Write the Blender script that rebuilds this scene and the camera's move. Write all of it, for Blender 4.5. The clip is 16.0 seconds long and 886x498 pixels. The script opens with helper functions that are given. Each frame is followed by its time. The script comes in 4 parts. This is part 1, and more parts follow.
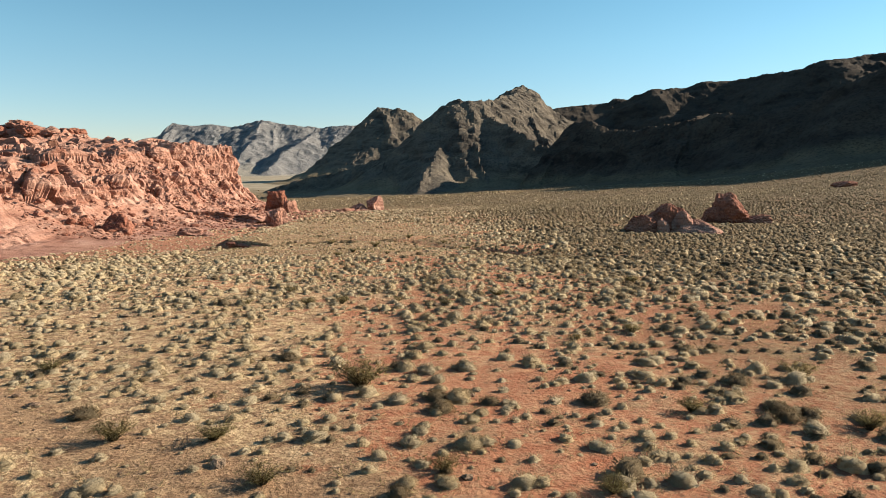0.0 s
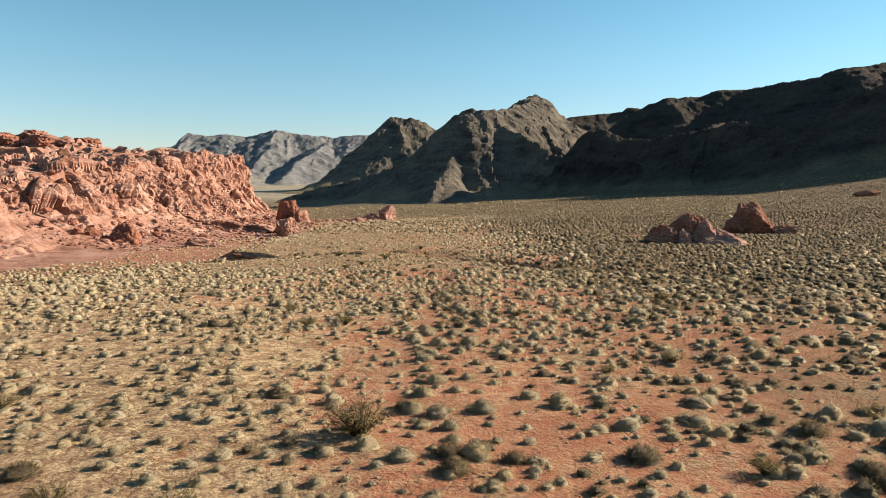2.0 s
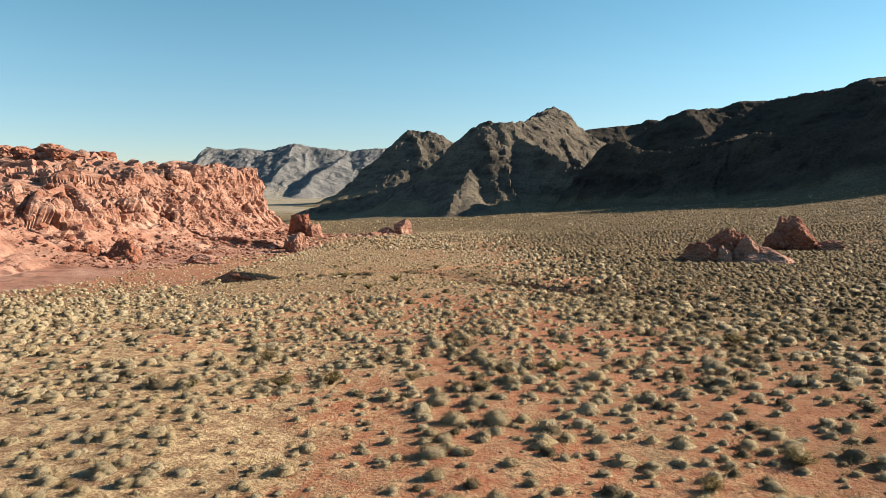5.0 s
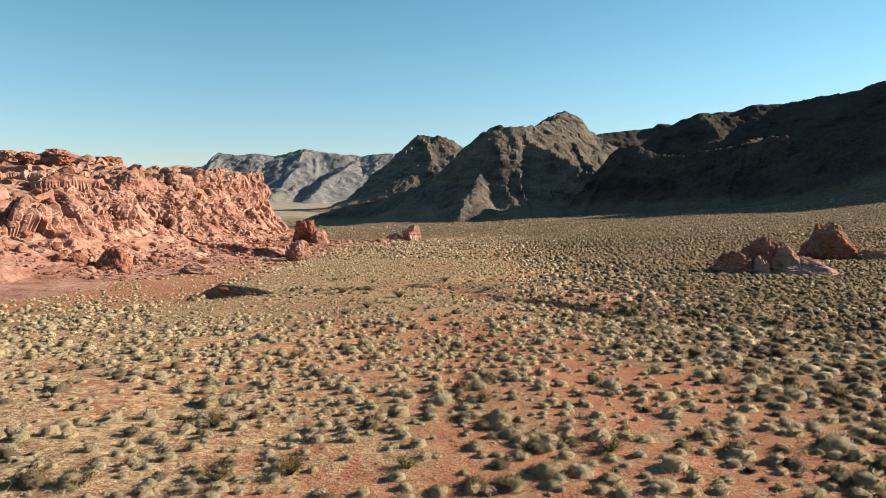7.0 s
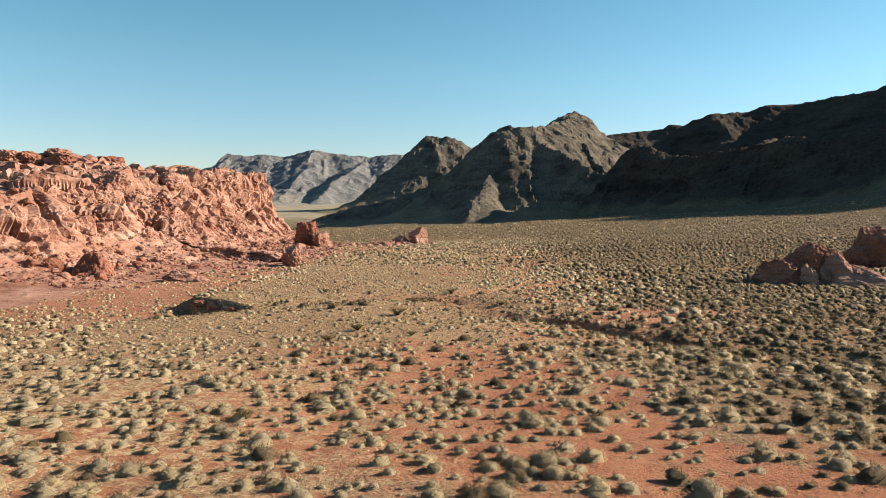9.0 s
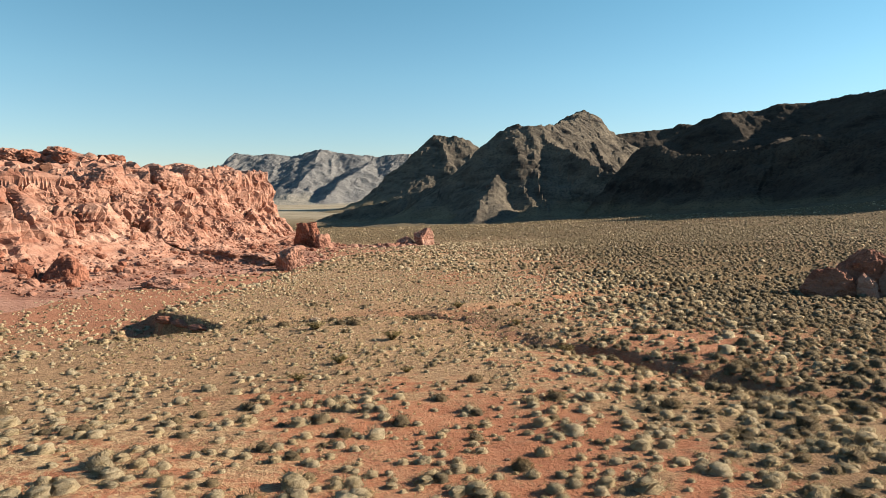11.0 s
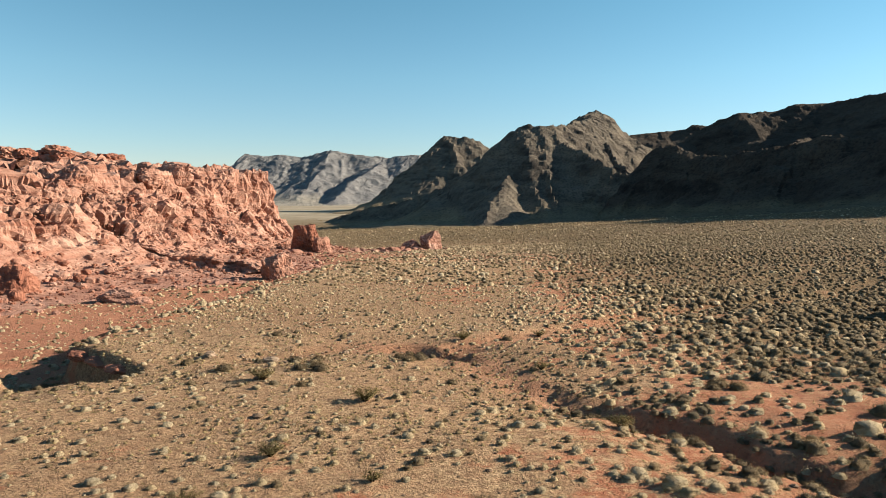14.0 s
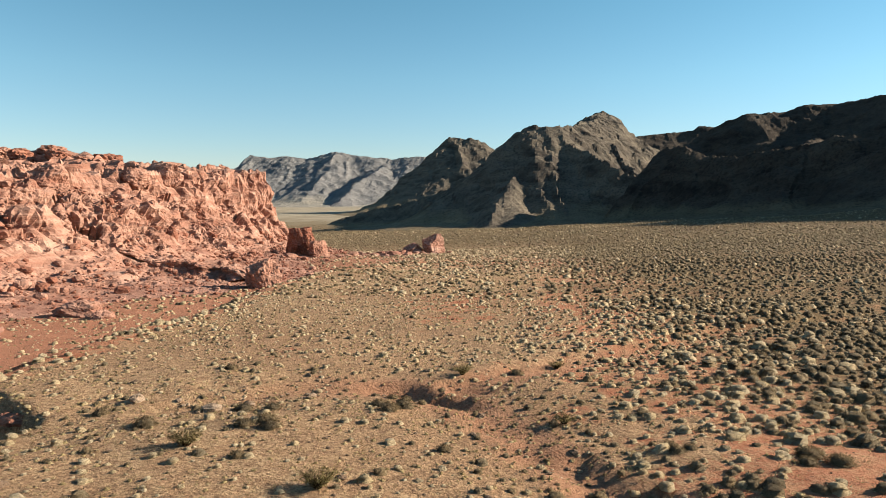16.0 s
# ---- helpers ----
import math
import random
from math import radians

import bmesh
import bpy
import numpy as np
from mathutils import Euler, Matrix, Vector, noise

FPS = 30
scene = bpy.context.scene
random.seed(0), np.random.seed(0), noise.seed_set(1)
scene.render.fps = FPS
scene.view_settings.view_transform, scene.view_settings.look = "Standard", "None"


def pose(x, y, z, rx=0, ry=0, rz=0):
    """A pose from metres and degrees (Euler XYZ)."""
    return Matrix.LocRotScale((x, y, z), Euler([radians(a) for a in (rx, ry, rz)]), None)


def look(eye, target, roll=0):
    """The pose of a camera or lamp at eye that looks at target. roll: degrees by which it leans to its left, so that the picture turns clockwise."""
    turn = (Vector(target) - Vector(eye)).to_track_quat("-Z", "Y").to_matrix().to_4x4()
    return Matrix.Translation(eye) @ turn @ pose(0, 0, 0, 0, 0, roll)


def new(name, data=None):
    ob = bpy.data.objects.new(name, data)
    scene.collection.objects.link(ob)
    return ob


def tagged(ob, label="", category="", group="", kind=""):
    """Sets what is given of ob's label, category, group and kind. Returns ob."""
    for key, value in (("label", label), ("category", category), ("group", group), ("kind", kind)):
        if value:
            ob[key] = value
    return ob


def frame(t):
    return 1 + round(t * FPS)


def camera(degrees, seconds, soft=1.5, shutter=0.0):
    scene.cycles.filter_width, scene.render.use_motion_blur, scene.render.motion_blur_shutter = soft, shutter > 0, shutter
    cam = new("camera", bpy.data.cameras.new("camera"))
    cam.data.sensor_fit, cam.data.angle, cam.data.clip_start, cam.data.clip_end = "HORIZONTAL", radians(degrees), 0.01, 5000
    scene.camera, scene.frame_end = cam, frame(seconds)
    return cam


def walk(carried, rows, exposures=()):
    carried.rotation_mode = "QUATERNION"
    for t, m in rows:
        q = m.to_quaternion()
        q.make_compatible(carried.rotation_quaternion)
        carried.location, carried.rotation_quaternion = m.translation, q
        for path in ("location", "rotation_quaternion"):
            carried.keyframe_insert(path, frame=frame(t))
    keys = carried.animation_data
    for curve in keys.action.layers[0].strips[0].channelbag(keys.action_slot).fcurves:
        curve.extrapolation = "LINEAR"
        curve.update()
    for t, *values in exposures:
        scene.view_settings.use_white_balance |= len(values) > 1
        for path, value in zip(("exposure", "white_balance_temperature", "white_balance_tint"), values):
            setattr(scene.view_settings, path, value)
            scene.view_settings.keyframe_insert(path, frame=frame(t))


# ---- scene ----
cam = camera(66.01, 16.0, soft=0.6)
PATH = [
    (0.0, 0.029, 0.014, 6.813, 83.349, -0.049, -0.165),
    (0.5, -0.009, 0.750, 6.796, 83.495, -0.049, 0.087),
    (1.0, -0.021, 1.578, 6.785, 83.689, -0.058, 0.355),
    (1.5, -0.019, 2.469, 6.759, 83.902, -0.048, 0.625),
    (2.0, -0.002, 3.430, 6.728, 84.132, -0.019, 0.908),
    (2.5, 0.021, 4.477, 6.710, 84.356, 0.018, 1.168),
    (3.0, 0.033, 5.622, 6.707, 84.571, 0.036, 1.425),
    (3.5, 0.024, 6.859, 6.716, 84.744, 0.028, 1.655),
    (4.0, -0.019, 8.249, 6.749, 84.903, 0.015, 1.894),
    (4.5, -0.045, 9.785, 6.748, 85.063, 0.085, 2.135),
    (5.0, -0.090, 11.430, 6.759, 85.203, 0.118, 2.364),
    (5.5, -0.144, 13.196, 6.769, 85.328, 0.147, 2.586),
    (6.0, -0.206, 15.077, 6.776, 85.439, 0.170, 2.800),
    (6.5, -0.265, 16.966, 6.788, 85.519, 0.217, 3.009),
    (7.0, -0.358, 19.212, 6.773, 85.620, 0.200, 3.215),
    (7.5, -0.449, 21.438, 6.762, 85.692, 0.171, 3.390),
    (8.0, -0.541, 23.726, 6.754, 85.728, 0.146, 3.577),
    (8.5, -0.630, 26.054, 6.728, 85.733, 0.133, 3.746),
    (9.0, -0.705, 28.568, 6.681, 85.726, 0.103, 3.925),
    (9.5, -0.833, 30.818, 6.698, 85.729, 0.096, 4.086),
    (10.0, -0.941, 33.163, 6.689, 85.719, 0.078, 4.246),
    (10.5, -1.049, 35.498, 6.680, 85.706, 0.060, 4.401),
    (11.0, -1.156, 37.814, 6.672, 85.694, 0.041, 4.553),
    (11.5, -1.269, 40.149, 6.680, 85.666, 0.042, 4.699),
    (12.0, -1.358, 42.373, 6.647, 85.687, -0.005, 4.848),
    (12.5, -1.429, 44.480, 6.621, 85.725, -0.056, 4.983),
    (13.0, -1.488, 46.619, 6.596, 85.749, -0.091, 5.128),
    (13.5, -1.546, 48.798, 6.568, 85.777, -0.117, 5.274),
    (14.0, -1.604, 51.005, 6.549, 85.809, -0.123, 5.410),
    (14.5, -1.670, 53.244, 6.539, 85.838, -0.111, 5.537),
    (15.0, -1.752, 55.476, 6.525, 85.872, -0.104, 5.632),
    (15.5, -1.828, 57.626, 6.499, 85.909, -0.117, 5.730),
    (16.0, -1.892, 59.984, 6.498, 85.943, -0.153, 5.846),
]
walk(cam, [(r[0], pose(*r[1:])) for r in PATH], [(0.0, 1.32)])

# ---- world and sun ----
SUN_EL, SUN_AZ = radians(23), radians(17)      # azimuth: from +x towards +y
world = bpy.data.worlds.new("sky")
scene.world = world
world.use_nodes = True
wn = world.node_tree.nodes
sky = wn.new("ShaderNodeTexSky")
sky.sky_type = "NISHITA"
sky.sun_disc = False
sky.sun_elevation = SUN_EL
sky.sun_rotation = radians(90) - SUN_AZ
sky.altitude, sky.air_density, sky.dust_density, sky.ozone_density = 600, 1.1, 0.0, 1.5
wn["Background"].inputs["Strength"].default_value = 0.056
tint = wn.new("ShaderNodeMix")
tint.data_type, tint.blend_type = "RGBA", "MULTIPLY"
tint.inputs[0].default_value = 1.0
height = wn.new("ShaderNodeSeparateXYZ")
world.node_tree.links.new(wn.new("ShaderNodeTexCoord").outputs["Generated"], height.inputs[0])
blue = wn.new("ShaderNodeValToRGB")
blue.color_ramp.elements[0].position, blue.color_ramp.elements[0].color = 0.02, (0.80, 0.84, 1.02, 1)
blue.color_ramp.elements[1].position, blue.color_ramp.elements[1].color = 0.17, (0.73, 1.00, 1.04, 1)
for at, shade in ((0.08, (0.76, 0.91, 1.03, 1)), (0.30, (0.62, 1.00, 0.99, 1)), (0.75, (0.62, 0.80, 0.82, 1))):
    blue.color_ramp.elements.new(at).color = shade
world.node_tree.links.new(height.outputs[2], blue.inputs[0])
world.node_tree.links.new(blue.outputs[0], tint.inputs[7])
world.node_tree.links.new(sky.outputs[0], tint.inputs[6])
world.node_tree.links.new(tint.outputs[2], wn["Background"].inputs["Color"])
sun = new("sun", bpy.data.lights.new("sun", "SUN"))
sun.data.energy, sun.data.angle, sun.data.color = 5.0, radians(0.53), (1.0, 0.85, 0.67)
sun_way = Vector((math.cos(SUN_EL) * math.cos(SUN_AZ), math.cos(SUN_EL) * math.sin(SUN_AZ), math.sin(SUN_EL)))
sun.matrix_world = look(sun_way * 200, (0, 0, 0))


# ---- numeric noise ----
PERM = np.random.RandomState(7).permutation(512)
GRAD = np.random.RandomState(8).normal(size=(512, 3))
GRAD /= np.linalg.norm(GRAD, axis=1)[:, None]


def perlin(x, y, z=0.0):
    x, y, z = np.broadcast_arrays(np.asarray(x, float), np.asarray(y, float), np.asarray(z, float))
    i, j, k = (np.floor(v).astype(int) for v in (x, y, z))
    fx, fy, fz = x - i, y - j, z - k
    u, v, w = (f * f * f * (f * (6 * f - 15) + 10) for f in (fx, fy, fz))
    out = 0.0
    for a in (0, 1):
        for b in (0, 1):
            for c in (0, 1):
                g = GRAD[PERM[(PERM[(PERM[(i + a) % 512] + j + b) % 512] + k + c) % 512]]
                d = g[..., 0] * (fx - a) + g[..., 1] * (fy - b) + g[..., 2] * (fz - c)
                out = out + d * (u if a else 1 - u) * (v if b else 1 - v) * (w if c else 1 - w)
    return out * 1.5


def fbm(x, y, z=0.0, octaves=4, gain=0.5):
    out, amp = 0.0, 1.0
    for n in range(octaves):
        out = out + amp * perlin(x * 2.03**n + 17.3 * n, y * 2.03**n - 9.1 * n, z * 2.03**n + 3.7 * n)
        amp *= gain
    return out


def ridged(x, y, z=0.0, octaves=4, gain=0.5):
    out, amp, prev = 0.0, 1.0, 1.0
    for n in range(octaves):
        r = (1 - np.abs(perlin(x * 2.1**n + 5.7 * n, y * 2.1**n + 31.1 * n, z * 2.1**n))) ** 2
        out = out + amp * r * prev
        prev, amp = np.clip(r, 0.2, 1), amp * gain
    return out


def facets(x, y, z, seed=0.0):
    """Blocks: the nearest cell's value, a slanting plane through that cell, and the gap to the next cell."""
    x, y, z = x + seed, y - 1.7 * seed, z + 0.6 * seed
    i, j, k = (np.floor(v).astype(int) for v in (x, y, z))
    d1, d2, val, lean = np.full(x.shape, 9.0), np.full(x.shape, 9.0), np.zeros(x.shape), np.zeros(x.shape)
    for a in (-1, 0, 1):
        for b in (-1, 0, 1):
            for c in (-1, 0, 1):
                h = PERM[(PERM[(PERM[(i + a) % 512] + j + b) % 512] + k + c) % 512]
                g, t = GRAD[h], GRAD[(h + 101) % 512]
                ex, ey, ez = x - i - a - 0.5 - 0.45 * g[..., 0], y - j - b - 0.5 - 0.45 * g[..., 1], z - k - c - 0.5 - 0.45 * g[..., 2]
                d = np.sqrt(ex * ex + ey * ey + ez * ez)
                near = d < d1
                d2 = np.where(near, d1, np.minimum(d2, d))
                val = np.where(near, h / 511.0, val)
                lean = np.where(near, ex * t[..., 0] + ey * t[..., 1] + ez * t[..., 2], lean)
                d1 = np.where(near, d, d1)
    return val, lean, d2 - d1


def step(a, b, v):
    t = np.clip((v - a) / (b - a), 0, 1)
    return t * t * (3 - 2 * t)


def along(points, x, y):
    """Distance to a polyline in the plan, the place along it (0 to n-1), and the side (positive: to the right of its way)."""
    pts = np.asarray(points, float)
    best, place, side = np.full(np.shape(x), 1e9), np.zeros(np.shape(x)), np.ones(np.shape(x))
    for n in range(len(pts) - 1):
        a, d = pts[n, :2], pts[n + 1, :2] - pts[n, :2]
        t = np.clip(((x - a[0]) * d[0] + (y - a[1]) * d[1]) / (d @ d), 0, 1)
        ex, ey = x - a[0] - t * d[0], y - a[1] - t * d[1]
        dist = np.hypot(ex, ey)
        near = dist < best
        best, place = np.where(near, dist, best), np.where(near, n + t, place)
        side = np.where(near, np.where(ex * d[1] - ey * d[0] >= 0, 1.0, -1.0), side)
    return best, place, side


# ---- materials ----
class Nodes:
    """A short way to write a node material."""

    def __init__(self, name, rough=0.9, spec=0.15):
        self.mat = bpy.data.materials.new(name)
        self.mat.use_nodes = True
        self.tree = self.mat.node_tree
        self.bsdf = self.tree.nodes["Principled BSDF"]
        self.bsdf.inputs["Roughness"].default_value = rough
        self.bsdf.inputs["Specular IOR Level"].default_value = spec
        self.coord = self.add("ShaderNodeNewGeometry").outputs["Position"]

    def add(self, kind):
        return self.tree.nodes.new(kind)

    def put(self, socket, value):
        if isinstance(value, bpy.types.NodeSocket):
            self.tree.links.new(value, socket)
        else:
            socket.default_value = value

    def noise(self, scale, detail=4, rough=0.55, warp=0.0, stretch=None):
        node = self.add("ShaderNodeTexNoise")
        vec = self.coord
        if stretch:
            m = self.add("ShaderNodeVectorMath")
            m.operation = "MULTIPLY"
            self.put(m.inputs[0], vec)
            m.inputs[1].default_value = stretch
            vec = m.outputs[0]
        self.put(node.inputs["Vector"], vec)
        for key, value in (("Scale", scale), ("Detail", detail), ("Roughness", rough), ("Distortion", warp)):
            node.inputs[key].default_value = value
        return node.outputs["Fac"]

    def cracks(self, scale, feature="DISTANCE_TO_EDGE", stretch=None):
        node = self.add("ShaderNodeTexVoronoi")
        node.feature = feature
        vec = self.coord
        if stretch:
            m = self.add("ShaderNodeVectorMath")
            m.operation = "MULTIPLY"
            self.put(m.inputs[0], vec)
            m.inputs[1].default_value = stretch
            vec = m.outputs[0]
        self.put(node.inputs["Vector"], vec)
        node.inputs["Scale"].default_value = scale
        return node.outputs[0]

    def ramp(self, value, *stops):
        node = self.add("ShaderNodeValToRGB")
        self.put(node.inputs[0], value)
        els = node.color_ramp.elements
        while len(els) < len(stops):
            els.new(0.5)
        for el, (at, c) in zip(els, stops):
            el.position = at
            el.color = (*c, 1) if isinstance(c, tuple) else (c, c, c, 1)
        return node.outputs[0]

    def mix(self, fac, a, b, blend="MIX"):
        node = self.add("ShaderNodeMix")
        node.data_type, node.blend_type = "RGBA", blend
        for socket, value in ((node.inputs[0], fac), (node.inputs[6], a), (node.inputs[7], b)):
            self.put(socket, (*value, 1) if isinstance(value, tuple) else value)
        return node.outputs[2]

    def math(self, op, a, b=0.5):
        node = self.add("ShaderNodeMath")
        node.operation = op
        self.put(node.inputs[0], a)
        self.put(node.inputs[1], b)
        return node.outputs[0]

    def attribute(self, name):
        node = self.add("ShaderNodeAttribute")
        node.attribute_name = name
        return node.outputs["Fac"]

    def bump(self, height, strength, distance, before=None):
        node = self.add("ShaderNodeBump")
        self.put(node.inputs["Height"], height)
        node.inputs["Strength"].default_value = strength
        node.inputs["Distance"].default_value = distance
        if before:
            self.put(node.inputs["Normal"], before)
        return node.outputs[0]

    def done(self, colour, normal=None):
        self.put(self.bsdf.inputs["Base Color"], (*colour, 1) if isinstance(colour, tuple) else colour)
        if normal:
            self.put(self.bsdf.inputs["Normal"], normal)
        return self.mat


def ground_material():
    n = Nodes("desert_ground", 0.95, 0.08)
    big = n.noise(0.045, 5, 0.6)
    mid = n.noise(0.5, 6, 0.7)
    fine = n.noise(5.0, 6, 0.8)
    sand = n.mix(n.ramp(mid, (0.35, 0.0), (0.7, 1.0)), (0.29, 0.115, 0.064), (0.375, 0.182, 0.106))
    gravel = n.mix(n.ramp(fine, (0.35, 0.0), (0.65, 1.0)), (0.13, 0.078, 0.046), (0.38, 0.24, 0.14))
    pale = n.mix(n.ramp(fine, (0.4, 0.0), (0.6, 1.0)), (0.36, 0.25, 0.138), (0.57, 0.43, 0.255))
    share = n.math("ADD", n.attribute("gravel"), n.math("MULTIPLY", n.math("SUBTRACT", big, 0.5), 1.6))
    share = n.math("ADD", share, n.math("MULTIPLY", n.math("SUBTRACT", mid, 0.5), 2.4))
    base = n.mix(n.ramp(share, (0.38, 0.0), (0.62, 1.0)), sand, gravel)
    straw = n.ramp(n.noise(1.9, 7, 0.8), (0.46, 0.0), (0.56, 1.0))
    base = n.mix(n.math("MULTIPLY", n.attribute("litter"), straw), base, pale)
    base = n.mix(n.attribute("red"), base, n.mix(mid, (0.26, 0.11, 0.066), (0.37, 0.19, 0.12)))
    scrub = n.ramp(n.noise(0.16, 7, 0.85), (0.30, 0.25), (0.50, 1.0))
    base = n.mix(n.math("MULTIPLY", n.attribute("far"), scrub), base, n.mix(mid, (0.08, 0.06, 0.031), (0.15, 0.106, 0.054)))
    base = n.mix(n.attribute("pale"), base, n.mix(n.ramp(n.noise(0.02, 5, 0.7), (0.4, 0.0), (0.6, 1.0)), (0.25, 0.215, 0.15), (0.37, 0.33, 0.25)))
    stones = n.cracks(2.6, "F1")
    base = n.mix(n.ramp(stones, (0.12, 0.6), (0.24, 0.0)), base, (0.118, 0.0713, 0.0465))
    chips = n.cracks(9.0, "F1")
    base = n.mix(n.ramp(chips, (0.16, 0.55), (0.3, 0.0)), base, (0.149, 0.093, 0.062))
    b = n.bump(fine, 0.9, 0.10, n.bump(mid, 0.7, 0.3, n.bump(chips, 0.6, 0.05)))
    return n.done(base, b)


def sandstone_material(name, low, high, dark, band=0.5):
    n = Nodes(name, 0.93, 0.08)
    strata = n.noise(0.35, 5, 0.6, 0.6, (0.25, 0.25, 2.6))
    mid = n.noise(0.55, 6, 0.65)
    fine = n.noise(4.5, 5, 0.7)
    c = n.mix(n.ramp(strata, (0.32, 0.0), (0.68, 1.0)), low, high)
    c = n.mix(n.math("MULTIPLY", n.ramp(n.noise(0.07, 4, 0.55), (0.46, 0.0), (0.62, 1.0)), 0.35), c, tuple(0.75 * v for v in low))
    c = n.mix(n.math("MULTIPLY", n.ramp(mid, (0.52, 0.0), (0.68, 1.0)), band), c, dark)
    c = n.mix(n.math("MULTIPLY", n.ramp(fine, (0.3, 1.0), (0.55, 0.0)), 0.35), c, dark)
    edge = n.ramp(n.cracks(0.42, stretch=(1, 1, 1.8)), (0.0, 0.0), (0.06, 1.0))
    b = n.bump(edge, 0.25, 0.2, n.bump(strata, 0.5, 0.5, n.bump(mid, 0.6, 0.6, n.bump(fine, 0.8, 0.18))))
    return n.done(c, b)


def mountain_material(name, rock, scree, brush, scale=1.0):
    """Bare rock above, pale debris lower down and scrubby gravel on the fans (attribute "fan")."""
    n = Nodes(name, 0.95, 0.05)
    strata = n.noise(0.022 * scale, 6, 0.6, 0.4, (1, 1, 3.0))
    mid = n.noise(0.06 * scale, 6, 0.65)
    fine = n.noise(0.45 * scale, 5, 0.75)
    c = n.mix(n.ramp(strata, (0.36, 0.0), (0.64, 1.0)), rock, scree)
    steep = n.add("ShaderNodeSeparateXYZ")
    n.put(steep.inputs[0], n.add("ShaderNodeNewGeometry").outputs["True Normal"])
    flat = n.ramp(steep.outputs[2], (0.60, 0.0), (0.84, 1.0))
    c = n.mix(n.math("MULTIPLY", flat, n.ramp(mid, (0.3, 0.2), (0.6, 0.8))), c, scree)
    c = n.mix(n.attribute("fan"), c, n.mix(n.ramp(mid, (0.35, 0.0), (0.65, 1.0)), brush, tuple(v * 1.35 for v in brush)))
    c = n.mix(n.math("MULTIPLY", n.ramp(fine, (0.48, 0.0), (0.62, 1.0)), 0.6), c, tuple(v * 0.55 for v in rock))
    b = n.bump(fine, 0.9, 1.3 / scale, n.bump(mid, 0.5, 3.0 / scale))
    return n.done(c, b)


def leaf_material(name, dark, light, tips):
    n = Nodes(name, 0.85, 0.1)
    info = n.add("ShaderNodeObjectInfo").outputs["Random"]
    isle = n.add("ShaderNodeNewGeometry").outputs["Random Per Island"]
    c = n.mix(n.ramp(isle, (0.1, 0.0), (0.9, 1.0)), dark, light)
    c = n.mix(n.math("MULTIPLY", n.ramp(n.noise(0.9, 3, 0.6), (0.44, 0.0), (0.58, 1.0)), 0.9), c, tips)
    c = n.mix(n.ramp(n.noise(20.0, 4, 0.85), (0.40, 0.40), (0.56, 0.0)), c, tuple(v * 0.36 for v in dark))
    c = n.mix(n.math("MULTIPLY", info, 0.45), c, tuple(0.6 * a + 0.4 * b for a, b in zip(dark, tips)))
    n.done(c, n.bump(n.noise(20.0, 4, 0.85), 1.0, 0.08))
    thin, both = n.add("ShaderNodeBsdfTranslucent"), n.add("ShaderNodeMixShader")
    n.put(thin.inputs["Color"], c)
    both.inputs[0].default_value = 0.3
    n.put(both.inputs[1], n.bsdf.outputs[0])
    n.put(both.inputs[2], thin.outputs[0])
    n.put(n.tree.nodes["Material Output"].inputs["Surface"], both.outputs[0])
    return n.mat


GROUND = ground_material()
RED = sandstone_material("red_sandstone", (0.262, 0.122, 0.085), (0.430, 0.270, 0.206), (0.140, 0.056, 0.038), 0.7)
PINK = sandstone_material("pink_sandstone", (0.32, 0.162, 0.115), (0.45, 0.275, 0.205), (0.20, 0.082, 0.055), 0.5)
RED_DARK = sandstone_material("dark_red_sandstone", (0.223, 0.0899, 0.0589), (0.322, 0.155, 0.105), (0.118, 0.0434, 0.031), 0.7)
STONE = sandstone_material("brown_stone", (0.149, 0.0992, 0.0682), (0.26, 0.192, 0.13), (0.0806, 0.0527, 0.0372))
ROCK = mountain_material("varnished_limestone", (0.050, 0.044, 0.039), (0.16, 0.138, 0.108), (0.165, 0.132, 0.085))
# a darker rock, its colour lowered further to put in the hills' deep shade
ROCK_DARK_SHADE = mountain_material("dark_rock_with_shade", (0.022, 0.019, 0.018), (0.078, 0.064, 0.050), (0.125, 0.10, 0.064))
# haze of the distance is put into these paler, bluer rock colours
ROCK_HAZED = mountain_material("far_limestone_haze_tint", (0.11, 0.116, 0.124), (0.205, 0.202, 0.196), (0.26, 0.24, 0.20), 0.35)
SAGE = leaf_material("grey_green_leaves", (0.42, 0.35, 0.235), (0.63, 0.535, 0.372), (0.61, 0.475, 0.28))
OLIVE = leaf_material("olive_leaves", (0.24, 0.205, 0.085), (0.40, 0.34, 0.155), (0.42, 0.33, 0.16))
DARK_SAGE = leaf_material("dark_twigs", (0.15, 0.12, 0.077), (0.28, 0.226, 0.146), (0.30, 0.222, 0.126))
STEM = leaf_material("dry_stems", (0.062, 0.0465, 0.031), (0.136, 0.105, 0.0713), (0.174, 0.136, 0.0868))


